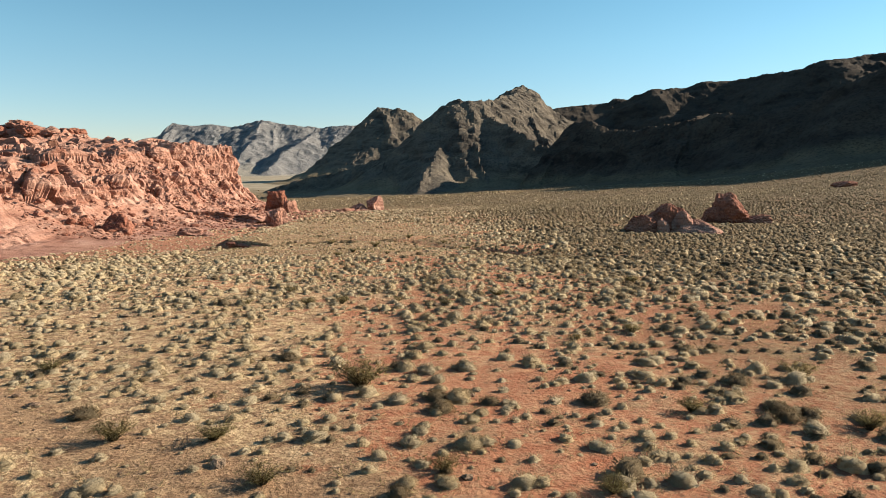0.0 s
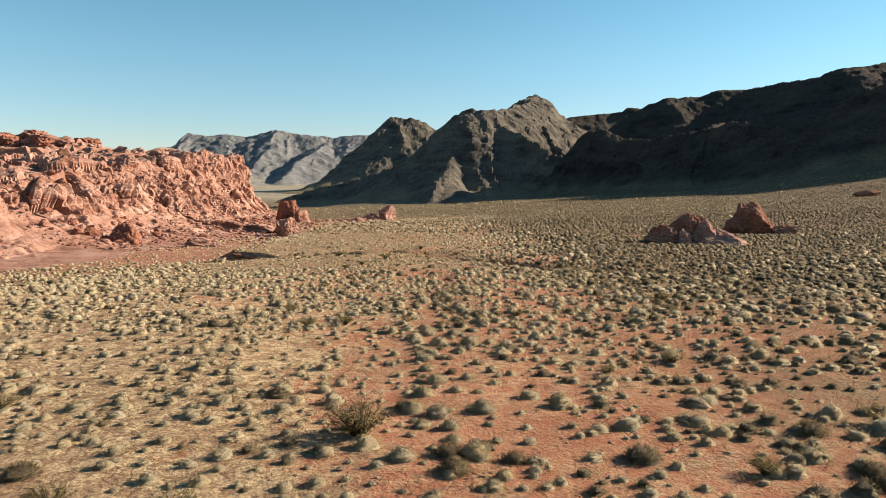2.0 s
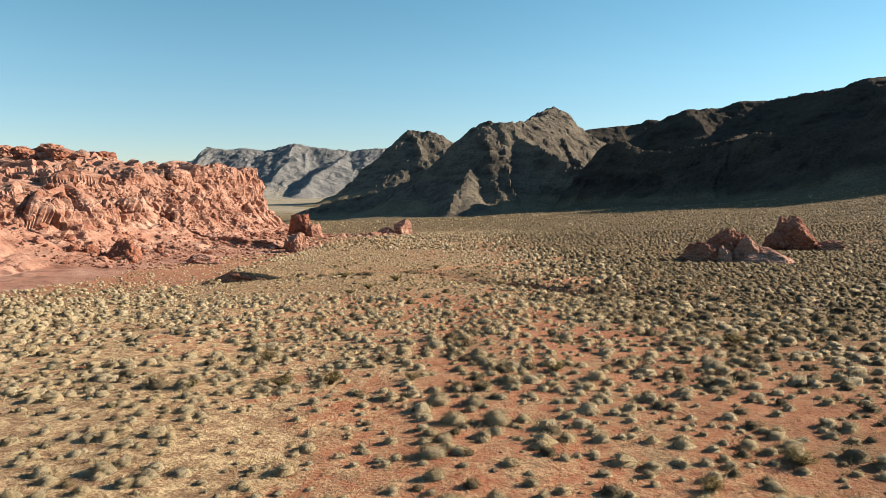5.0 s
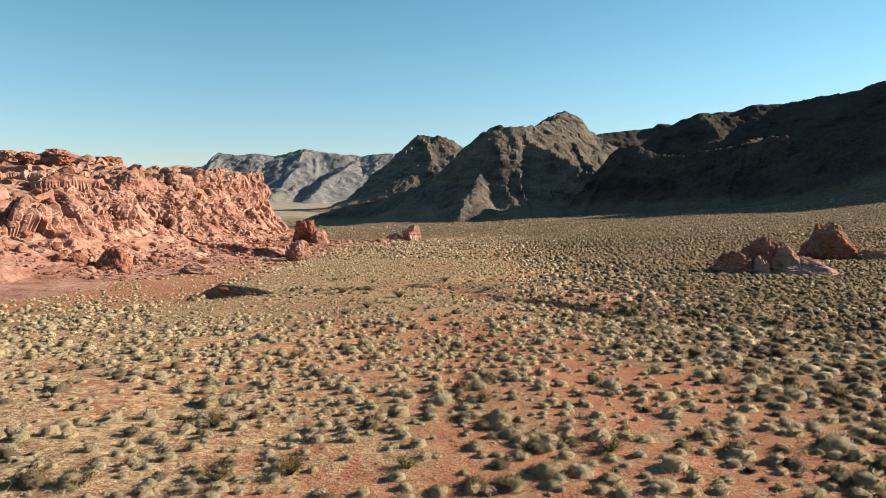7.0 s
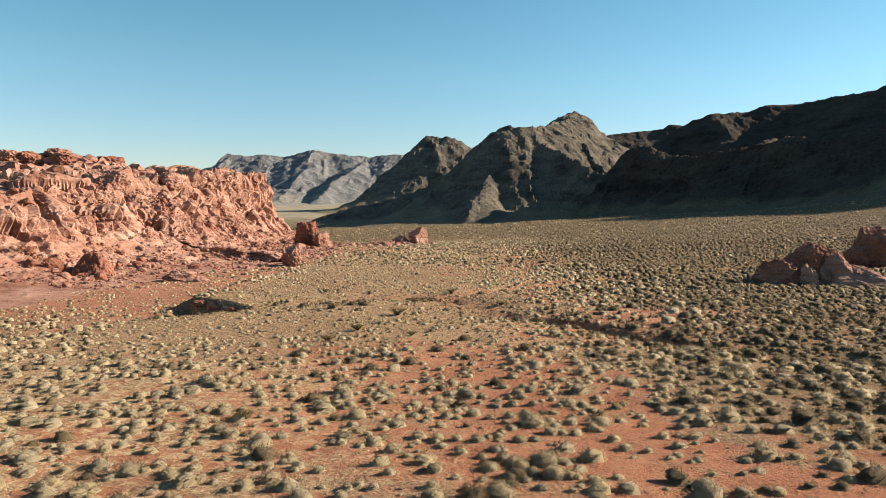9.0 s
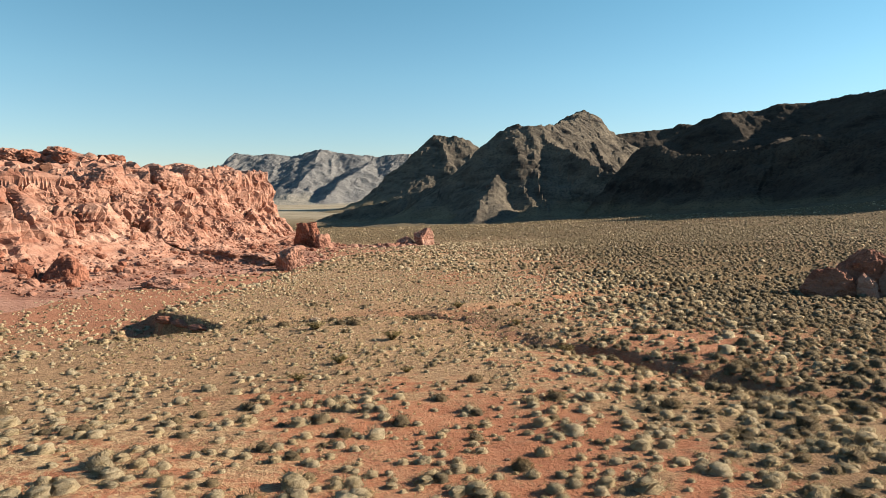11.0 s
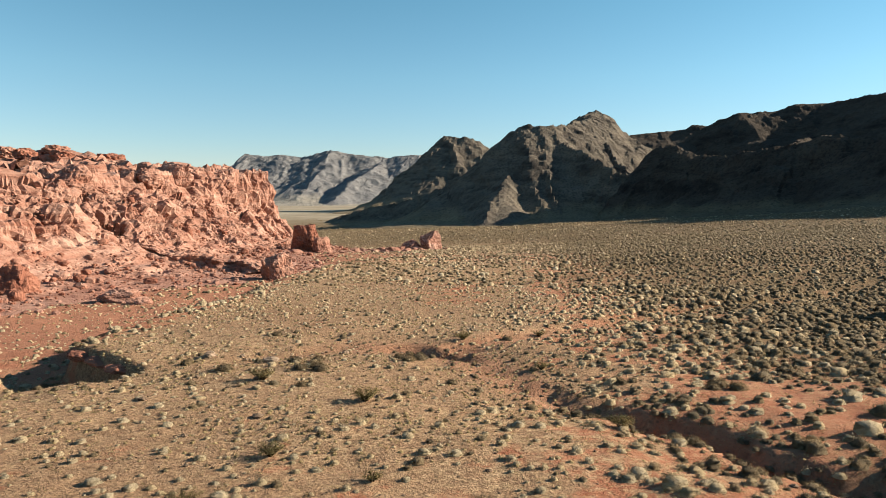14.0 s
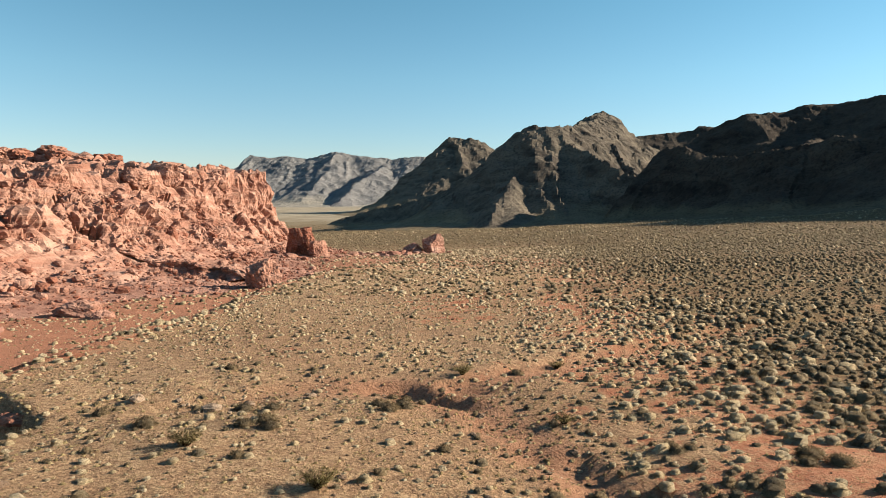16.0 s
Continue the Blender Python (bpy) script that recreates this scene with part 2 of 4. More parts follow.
# ---- mesh helpers ----
def mesh_from(name, verts, faces, material, smooth=False, normals=None):
    verts, faces = np.asarray(verts, np.float32), np.asarray(faces, np.int32)
    me = bpy.data.meshes.new(name)
    size = faces.shape[1]
    me.vertices.add(len(verts))
    me.vertices.foreach_set("co", verts.ravel())
    me.loops.add(faces.size)
    me.loops.foreach_set("vertex_index", faces.ravel())
    me.polygons.add(len(faces))
    me.polygons.foreach_set("loop_start", np.arange(0, faces.size, size, dtype=np.int32))
    me.polygons.foreach_set("loop_total", np.full(len(faces), size, np.int32))
    me.polygons.foreach_set("use_smooth", np.full(len(faces), smooth))
    me.materials.append(material)
    me.update(calc_edges=True)
    if normals is not None:
        me.polygons.foreach_set("use_smooth", np.full(len(faces), True))
        me.normals_split_custom_set_from_vertices(np.asarray(normals, np.float32))
    return me


def grid_faces(rows, cols, keep=None):
    a = (np.arange(rows - 1)[:, None] * cols + np.arange(cols - 1)).ravel()
    faces = np.stack([a, a + 1, a + cols + 1, a + cols], 1)
    if keep is not None:
        faces = faces[keep.ravel()[faces].any(1)]
    return faces


def compact(verts, faces):
    used = np.unique(faces)
    index = np.zeros(len(verts), int)
    index[used] = np.arange(len(used))
    return verts[used], index[faces]


# ---- the ground ----
GULLY = [(50, 50), (24, 62), (13, 69.2), (9.5, 72.6), (7, 75), (5.5, 77.8), (3.4, 80.2), (1.2, 81.2), (-0.3, 84), (-2.8, 89), (-7.6, 93.6), (-13, 92), (-17, 88), (-22, 84), (-28, 79), (-36, 72), (-48, 62)]
BRANCH = [(-4, 94), (1.5, 99.4), (8.6, 105.5), (15, 113), (27, 121), (45, 140)]
TRACK = [(-30, 26), (-18, 21), (-12, 18.5), (-8, 15.5), (-3, 12.8), (2, 11), (8, 9)]
EDGE = [(-33, 40), (-29, 66), (-27, 79), (-28.5, 92), (-28.5, 106), (-27, 118), (-29, 140), (-27, 160), (-20, 190), (-22, 230)]


def ground_z(x, y):
    x, y = np.asarray(x, float), np.asarray(y, float)
    z = np.interp(y, [-100, 20, 45, 70, 100, 150, 280, 550, 800, 1500, 3000, 5000], [0.4, 0.2, -0.6, -2.0, -2.75, -3.5, -6.3, -11.5, -15.5, -19.5, -18, -15])
    right = np.maximum(x - 5, 0)
    z = z + step(100, 230, y) * (0.03 * np.minimum(right, 400) + 8e-5 * np.minimum(right, 450) ** 2)
    z = z + 9 * step(120, 260, x) * step(190, 330, y) * (1 - step(400, 560, y))
    z = z - step(140, 330, y) * (1 - step(900, 2200, y)) * np.clip((110 - x) / 30, 0, 11)
    z = z - 0.4 * step(18, 34, x) * step(75, 100, y) * (1 - step(125, 160, y))
    near = 1 - step(160, 330, y)
    z = z + near * (0.22 * fbm(x / 14, y / 14, 0.3, 3) + 0.07 * fbm(x / 2.2, y / 2.2, 1.3, 3)) + (1 - near) * 0.6 * fbm(x / 60, y / 60, 2.2, 3)
    d, place, side = along(EDGE, x, y)
    wide = np.where((y > 70) & (y < 96), 1.6, 6.0) + 1.2 * fbm(x / 4, y / 4, 4.4, 2)
    z = z - 2.2 * step(0, 1, np.clip(-side * d / np.maximum(wide, 0.7), 0, 1)) * step(35, 70, y) * (1 - step(165, 225, y))
    along_x, across = (x + 26) * 0.83 - (y - 88.2) * 0.56, (x + 26) * 0.56 + (y - 88.2) * 0.83
    pit = (1 - step(4.2, 5.6, along_x + 0.8 * fbm(x / 2, y / 2, 3.1, 2))) * step(-12, -7, along_x) * step(-5.6, -3.4, across) * (1 - step(0.3, 0.8, across + 0.5 * fbm(x / 1.5, y / 1.5, 5.1, 2)))
    z = z - pit * np.maximum(z + 5.0, 0)
    d, place, side = along(GULLY, x, y)
    d = d + 1.0 * fbm(x / 2.4, y / 2.4, 6.1, 4)
    deep = 0.28 + 0.85 * np.exp(-((x - 5.5) ** 2 + (y - 77.8) ** 2) / 50) + 0.45 * np.exp(-((x + 6) ** 2 + (y - 91) ** 2) / 16)
    z = z - 1.05 * deep * (0.75 + 0.9 * fbm(x / 5, y / 5, 7.7, 2)) * (1 - step(0.4, 1.35, d)) - 0.25 * (1 - step(1.5, 5.0, d))
    d, place, side = along(BRANCH, x, y)
    d = d + 0.5 * fbm(x / 2.5, y / 2.5, 8.1, 3)
    z = z - 0.45 * (1 - step(0.6, 2.0, d))
    return z


def spaced(low, a, b, high, fine, grow):
    """Even steps from a to b, growing steps out to low and high."""
    out, v, s = [a], a, fine
    while v > low:
        s *= grow
        v -= s
        out.append(v)
    out = out[::-1] + list(np.arange(a + fine, b, fine))
    v, s = out[-1], fine
    while v < high:
        s *= grow
        v += s
        out.append(v)
    return np.array(out)


def zone(x, y):
    """Shares of gravel, pale litter and red sand."""
    n = fbm(x / 18, y / 18, 9.5, 3)
    d, place, side = along(EDGE, x, y)
    hill = step(-0.5, 3, side * d) * step(60, 73, y + 5 * n) * (1 - step(150, 185, y)) * (1 - step(-4, 10, x + 6 * n))
    tan = (1 - step(-7, 3, x + 0.12 * y + 8 * n)) * (1 - step(30, 48, y + 6 * n))
    gravel = np.clip(0.6 * hill + 0.8 * tan + 0.6 * step(150, 260, y) + 0.28, 0, 1)
    gravel = np.clip(gravel + 0.4 * (1 - step(-17, -6, x + 5 * n)) * step(32, 48, y) * (1 - step(80, 100, y)), 0, 1)
    gravel = np.clip(gravel + 0.55 * step(2, 8, x + 3 * n) * step(42, 54, y) * (1 - step(64, 71, y)), 0, 1)
    bare = 1 - step(0.4, 1.8, along(TRACK, x, y)[0] + n)
    gravel = np.maximum(gravel, bare)
    red = step(-1, 6, -side * d + 4 * fbm(x / 5, y / 5, 12.1, 3)) * step(76, 100, y + 10 * n) * (1 - step(258, 306, y)) * 0.9
    red = np.maximum(red, 0.75 * np.exp(-(((x + 4) / 16) ** 2 + ((y - 250) / 6) ** 2)))
    for path, w in ((GULLY, 2.6), (BRANCH, 2.6)):
        dd, p, s = along(path, x, y)
        red = np.maximum(red, 0.55 * (1 - step(0.5, w, dd + n)) * step(-20, -8, x))
    gravel = gravel * (1 - 0.8 * (1 - step(2, 6, np.hypot((x - 12) / 1.3, y - 82) + 4 * n)))
    litter = np.clip(0.6 * tan + 0.25 + 0.7 * (1 - step(-14, 2, x + 6 * n)) * (1 - step(46, 66, y)) + 0.5 * n + 0.05 * hill, 0, 1) * (1 - red) * (1 - 0.8 * bare)
    return gravel, litter, red, np.maximum(hill, 0.9 * bare)


gx, gy = spaced(-3000, -46, 36, 3000, 0.43, 1.09), spaced(-400, 4, 118, 4900, 0.43, 1.035)
X, Y = np.meshgrid(gx, gy)
Z = ground_z(X, Y)
me = mesh_from("ground", np.stack([X, Y, Z], -1).reshape(-1, 3), grid_faces(len(gy), len(gx)), GROUND, True)
gravel, litter, red, hill = zone(X, Y)
for name, v in (("gravel", gravel), ("litter", litter), ("red", red), ("far", np.maximum(step(220, 400, np.hypot(X, Y)), 0.95 * np.maximum(step(60, 110, Y), 0.6) * step(3, 20, X + 8 * fbm(X / 15, Y / 15, 44.0, 3)) * step(2, 7, np.hypot((X - 12) / 1.3, Y - 82)))), ("pale", 0.85 * step(700, 1500, np.hypot(X, Y)))):
    me.attributes.new(name, "FLOAT", "POINT").data.foreach_set("value", v.astype(np.float32).ravel())
ground = tagged(new("ground", me), "red sand and tan gravel desert floor cut by small washes", "ground", kind="structure")


# ---- mountains ----
def mountain(name, label, material, ridges, x0, x1, y0, y1, cell, rough, seed, crag=1.0, kind="structure"):
    """A height field: the upper envelope of sloping ridge lines with spurs and gullies running down them to fans of debris. ridges: (slope, [(x, y, z), ...])."""
    X, Y = np.meshgrid(np.arange(x0, x1, cell), np.arange(y0, y1, cell))
    floor = ground_z(X, Y)
    wx = X + rough * 0.4 * fbm(X / (rough * 2.2), Y / (rough * 2.2), seed, 3)
    wy = Y + rough * 0.4 * fbm(X / (rough * 2.2), Y / (rough * 2.2), seed + 5.5, 3)
    H, part = floor - 30, np.zeros(X.shape)
    for n, (slope, pts) in enumerate(ridges):
        pts = np.asarray(pts, float)
        d, place, side = along(pts, wx, wy)
        top = np.interp(place, np.arange(len(pts)), pts[:, 2])
        s = np.interp(place, np.arange(len(pts)), np.concatenate([[0], np.cumsum(np.hypot(*np.diff(pts[:, :2], axis=0).T))]))
        rise = np.maximum(top - floor, 1.0)
        run = d * slope / rise
        tall = np.interp(run, [0, 0.1, 0.3, 0.6, 0.85, 1.0, 1.15, 1.35, 1.6], [1, 0.90, 0.675, 0.36, 0.14, 0.055, 0.02, 0.0, -0.06])
        ribs = ridged(s / (rough * 1.5) + 7 * side, d / (rough * 5.0), seed + 3.3 * n, 4) - 0.9
        amp = np.interp(run, [0, 0.25, 0.7, 1.0, 1.6], [0.2, 1.0, 0.9, 0.3, 0.0]) * np.minimum(rise / (rough * 2.5), 1)
        h = floor + rise * tall + crag * rough * 0.24 * amp * ribs
        H, part = np.where(h > H, h, H), np.where(h > H, tall, part)
    up = np.clip((H - floor) / (rough * 1.2), 0, 1) * step(0.06, 0.3, part)
    val, lean, gap = facets(X / (rough * 0.55), Y / (rough * 0.55), H / (rough * 0.55), seed)
    H = H + up * crag * rough * (0.09 * (val - 0.5) + 0.06 * lean)
    H = H + up * crag * rough * 0.05 * fbm(X / (rough * 0.35), Y / (rough * 0.35), seed + 2.5, 3)
    keep = H > floor - 1.0
    faces = grid_faces(*X.shape, keep)
    used = np.unique(faces)
    verts, faces = compact(np.stack([X, Y, H], -1).reshape(-1, 3), faces)
    me = mesh_from(name, verts, faces, material)
    fan = (1 - step(0.07, 0.22, part + 0.05 * fbm(X / 30, Y / 30, seed, 3))).ravel()[used]
    me.attributes.new("fan", "FLOAT", "POINT").data.foreach_set("value", fan.astype(np.float32))
    return tagged(new(name, me), label, "mountain", "", kind)


mountain("mountain_central", "dark craggy limestone mountain with lit tan ribs", ROCK, [
    (0.80, [(60, 1120, 95), (102, 1054, 126), (124, 1054, 133), (140, 1060, 126), (160, 1070, 110), (205, 1090, 82), (250, 1130, 75)]),
    (0.80, [(124, 1054, 132), (95, 980, 112), (72, 890, 94), (48, 812, 87), (17, 812, 88), (2, 812, 80)]),
    (0.85, [(2, 812, 80), (-19, 850, 58), (-56, 900, 36), (-96, 940, 16), (-150, 970, 2), (-215, 985, -10), (-262, 990, -24)]),
    (1.25, [(30, 806, 82), (34, 765, 46), (40, 725, 18), (46, 690, -6)]),
    (0.55, [(6, 775, 42), (-4, 735, 27), (-12, 695, 9), (-18, 660, -10)]),
    (1.05, [(46, 812, 86), (72, 775, 58), (102, 738, 36), (132, 705, 18), (165, 680, 0)]),
    (0.80, [(95, 980, 108), (120, 880, 62), (130, 790, 30)]),
], -340, 300, 560, 1200, 2.5, 22, 1.0, 1.15)
mountain("mountain_behind", "grey limestone peak with a pale sunlit summit", ROCK, [
    (0.75, [(-381, 1900, -14), (-332, 1860, 8), (-270, 1820, 46), (-194, 1780, 104), (-174, 1755, 155), (-156, 1740, 161), (-96, 1740, 155), (-40, 1750, 128), (20, 1730, 112)]),
    (0.95, [(-150, 1738, 160), (-128, 1690, 132), (-118, 1640, 96)]),
    (0.70, [(20, 1730, 108), (-10, 1500, 60), (-80, 1300, 12), (-130, 1220, -14)]),
], -600, 140, 1100, 2000, 4.0, 24, 11.0, 1.2)
mountain("mountain_distant", "low dark distant hill behind the near ridges", ROCK_DARK_SHADE, [
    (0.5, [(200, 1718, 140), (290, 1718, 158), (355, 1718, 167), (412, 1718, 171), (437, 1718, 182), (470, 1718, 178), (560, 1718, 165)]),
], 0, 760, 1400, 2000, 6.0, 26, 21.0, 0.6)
mountain("hill_middle", "brown rocky hill mostly in shade", ROCK_DARK_SHADE, [
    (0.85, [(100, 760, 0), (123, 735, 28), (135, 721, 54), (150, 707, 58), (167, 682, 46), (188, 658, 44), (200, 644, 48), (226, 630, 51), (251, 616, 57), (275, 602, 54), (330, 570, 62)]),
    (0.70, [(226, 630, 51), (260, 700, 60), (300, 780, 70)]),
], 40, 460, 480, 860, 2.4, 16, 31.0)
mountain("ridge_behind", "long dark mountain ridge of bare rock", ROCK_DARK_SHADE, [
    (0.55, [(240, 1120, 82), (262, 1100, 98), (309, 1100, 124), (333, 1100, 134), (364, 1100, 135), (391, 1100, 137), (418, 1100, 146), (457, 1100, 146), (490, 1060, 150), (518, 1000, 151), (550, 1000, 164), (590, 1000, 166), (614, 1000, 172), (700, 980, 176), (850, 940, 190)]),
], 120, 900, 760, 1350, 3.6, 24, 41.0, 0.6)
mountain("ridge_right", "high dark mountain ridge in its own shade", ROCK_DARK_SHADE, [
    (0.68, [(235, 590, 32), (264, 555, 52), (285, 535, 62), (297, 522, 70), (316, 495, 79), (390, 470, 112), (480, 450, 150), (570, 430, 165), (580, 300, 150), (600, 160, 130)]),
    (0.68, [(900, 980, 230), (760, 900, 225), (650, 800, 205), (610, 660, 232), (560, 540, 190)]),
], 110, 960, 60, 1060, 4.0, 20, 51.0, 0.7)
mountain("mountain_range_far", "distant mountain range with haze in its blue-grey colour and gullied lower slopes", ROCK_HAZED, [
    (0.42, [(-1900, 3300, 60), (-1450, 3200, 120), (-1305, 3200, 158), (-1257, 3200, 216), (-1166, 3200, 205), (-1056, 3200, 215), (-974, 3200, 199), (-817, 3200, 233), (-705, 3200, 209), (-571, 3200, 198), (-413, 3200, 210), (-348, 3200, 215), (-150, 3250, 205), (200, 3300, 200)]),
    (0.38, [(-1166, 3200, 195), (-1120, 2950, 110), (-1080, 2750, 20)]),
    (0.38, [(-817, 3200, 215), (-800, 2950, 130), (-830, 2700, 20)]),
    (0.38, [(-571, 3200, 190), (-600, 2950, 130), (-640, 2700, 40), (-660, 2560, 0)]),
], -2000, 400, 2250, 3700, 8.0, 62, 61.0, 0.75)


# ---- red sandstone massif ----
CREST = [(-80, 60, 3), (-78, 100, 5), (-77, 130, 7.5), (-78, 152, 10), (-83, 163, 11), (-79, 168, 12.6), (-80, 180, 11), (-84, 200, 12.6), (-82, 207, 11.4), (-82, 214, 14.2), (-83, 226, 13.2), (-87, 262, 15), (-93, 304, 16.8)]


def massif_z(x, y):
    wx = x + 2.6 * fbm(x / 11, y / 11, 70.5, 3)
    wy = y + 2.6 * fbm(x / 11, y / 11, 75.5, 3)
    d, place, side = along(CREST, wx, wy)
    pts = np.asarray(CREST, float)
    top = np.interp(place, np.arange(len(pts)), pts[:, 2])
    floor = ground_z(x, y)
    u = side * d
    rise = top - floor
    u = np.where(u > 0, u, u * 0.15)
    foot = np.interp(wy, [60, 110, 135, 152, 175, 200, 225, 250, 300], [26, 27, 30, 42, 44, 38, 32, 36, 34])
    q = np.clip(u / foot, -1, 1.3)
    slope = np.interp(q, [-1, 0, 0.03, 0.10, 0.20, 0.27, 0.40, 0.55, 0.75, 1.0, 1.3], [-0.06, 0, 0.11, 0.24, 0.36, 0.57, 0.77, 0.89, 0.96, 1.0, 1.12])
    sheer = np.interp(q, [-1, 0, 0.03, 0.08, 0.14, 0.22, 0.35, 0.55, 0.75, 1.0, 1.3], [-0.06, 0, 0.20, 0.42, 0.57, 0.65, 0.77, 0.88, 0.95, 1.0, 1.12])
    fall = slope + (sheer - slope) * step(205, 265, wy)
    z = top - fall * rise
    past = np.maximum(wy - 303, 0)
    z = z - past * 2.4
    hd, hp, hs = along([(-330, 330, 24), (-251, 385, 30), (-222, 390, 31), (-212, 392, 27)], wx, wy)
    z = np.maximum(z, np.interp(hp, [0, 1, 2, 3], [26, 30.5, 31.5, 27]) - 0.22 * hd - 9 * step(5, 30, hd) - 0.6 * np.maximum(hd - 55, 0))
    return z, floor


def massif(x0, x1, y0, y1, cell, name, label, big=1.0):
    """The cliff: angular blocks of four sizes pushed out of and into the slope, thinner and flatter towards its foot."""
    X, Y = np.meshgrid(np.arange(x0, x1, cell), np.arange(y0, y1, cell))
    H, floor = massif_z(X, Y)
    up = step(0.0, 2.2, H - floor)
    wall = step(2.0, 10.0, H - floor)
    gy_, gx_ = np.gradient(H, cell)
    N = np.stack([-gx_, -gy_, np.ones_like(H)], -1)
    N /= np.linalg.norm(N, axis=-1)[..., None]
    P = np.stack([X, Y, H], -1)
    broken = step(-0.25, 0.25, fbm(X / 13, Y / 13, H / 7 + 2, 3))
    for size, tall, amp, seed, share in ((9.0, 0.8, 2.6, 1.3, 0.12 + 0.88 * wall), (4.2, 0.62, 1.55, 4.1, (0.25 + 0.75 * broken) * (0.4 + 0.6 * wall)), (1.9, 0.6, 0.85, 7.7, (0.08 + 0.92 * broken) * (0.6 + 0.4 * wall)), (0.95, 0.6, 0.40, 9.2, broken)):
        w = 0.22 * fbm(X / (size * 1.5 * big), Y / (size * 1.5 * big), P[..., 2] / (size * big) + seed, 2)
        val, lean, gap = facets(P[..., 0] / (size * big) + w, P[..., 1] / (size * big) - w, P[..., 2] / (size * big * tall) + w, seed)
        push = up * share * amp * big * (0.85 * (val - 0.5) + 0.75 * lean - 0.30 * (1 - step(0, 0.16, gap)))
        P = P + N * push[..., None]
    # ledges on the lower slope
    H = P[..., 2]
    tread = 1.7 + 0.4 * fbm(X / 20, Y / 20, 77.7, 2)
    level = (H + 0.8 * fbm(X / 7, Y / 7, 3.3, 3)) / tread
    ledge = (np.floor(level) + step(0.6, 0.95, level - np.floor(level))) * tread
    P[..., 2] = H + 0.6 * up * (1 - wall) * step(0.0, 0.3, 0.2 + fbm(X / 10, Y / 10, 8.8, 2)) * (ledge - 0.35 * tread - H) + up * 0.12 * fbm(X / 1.6, Y / 1.6, H / 1.6, 3)
    verts, faces = compact(P.reshape(-1, 3), grid_faces(*X.shape, (P[..., 2] > floor - 0.8) & ((Y < 296) | (X < -80))))
    return tagged(new(name, mesh_from(name, verts, faces, RED)), label, "cliff", "", "structure")


massif(-108, -30, 70, 336, 0.36, "red_cliff", "red sandstone cliff with broken ledges and rubble slope")
massif(-420, -107.6, 80, 520, 1.7, "red_hill", "red sandstone hill rising behind the cliff", 1.9)


# ---- rocks ----
def icosphere(level):
    bm = bmesh.new()
    bmesh.ops.create_icosphere(bm, subdivisions=level, radius=1.0)
    v = np.array([p.co[:] for p in bm.verts])
    f = np.array([[p.index for p in q.verts] for q in bm.faces])
    bm.free()
    return v, f


ICO = {n: icosphere(n) for n in (1, 2, 3, 4, 5)}


def rock_shape(seed, level, cuts=11, rough=0.08, box=0, taper=0.0):
    """A unit rock: a ball cut by random planes, its faces roughened."""
    rnd = np.random.RandomState(seed)
    v, f = ICO[level]
    if box:
        v = v / ((np.abs(v) ** box).sum(1) ** (1 / box))[:, None] * 0.82
    n = rnd.normal(size=(cuts, 3))
    n /= np.linalg.norm(n, axis=1)[:, None]
    reach = rnd.uniform(0.55 if cuts < 8 else 0.66, 0.95, cuts)
    dots = np.maximum(v @ n.T, 1e-3)
    r = np.minimum(1.0, (reach / dots).min(1))
    o = rnd.uniform(0, 90)
    r = r * (1 + rough * fbm(v[:, 0] * 1.8 + o, v[:, 1] * 1.8, v[:, 2] * 1.8, 4) + 0.4 * rough * fbm(v[:, 0] * 7 + o, v[:, 1] * 7, v[:, 2] * 9, 3))
    v = v * r[:, None]
    v[:, :2] *= (1 - taper * (v[:, 2:] + 0.3))
    return v, f


def turn_z(v, a):
    c, s = math.cos(a), math.sin(a)
    return np.stack([v[:, 0] * c - v[:, 1] * s, v[:, 0] * s + v[:, 1] * c, v[:, 2]], 1)


def boulder(label, x, y, sx, sy, sz, turn, seed, material, base=None, level=4, rough=0.12, group="", box=0, taper=0.0):
    """A boulder of the given width, depth and height, sunk a little into what it stands on."""
    v, f = rock_shape(seed, level, 17, rough, box, taper)
    v = turn_z(v * (sx / 2, sy / 2, 1), radians(turn))
    low, high = v[:, 2].min(), v[:, 2].max()
    v[:, 2] = (v[:, 2] - low) / (high - low) * sz * 1.5 - sz * 0.5
    z = float(ground_z(x, y)) if base is None else base
    ob = new("boulder", mesh_from("boulder", v, f, material))
    ob.location = (x, y, z)
    return tagged(ob, label, "boulder", group)


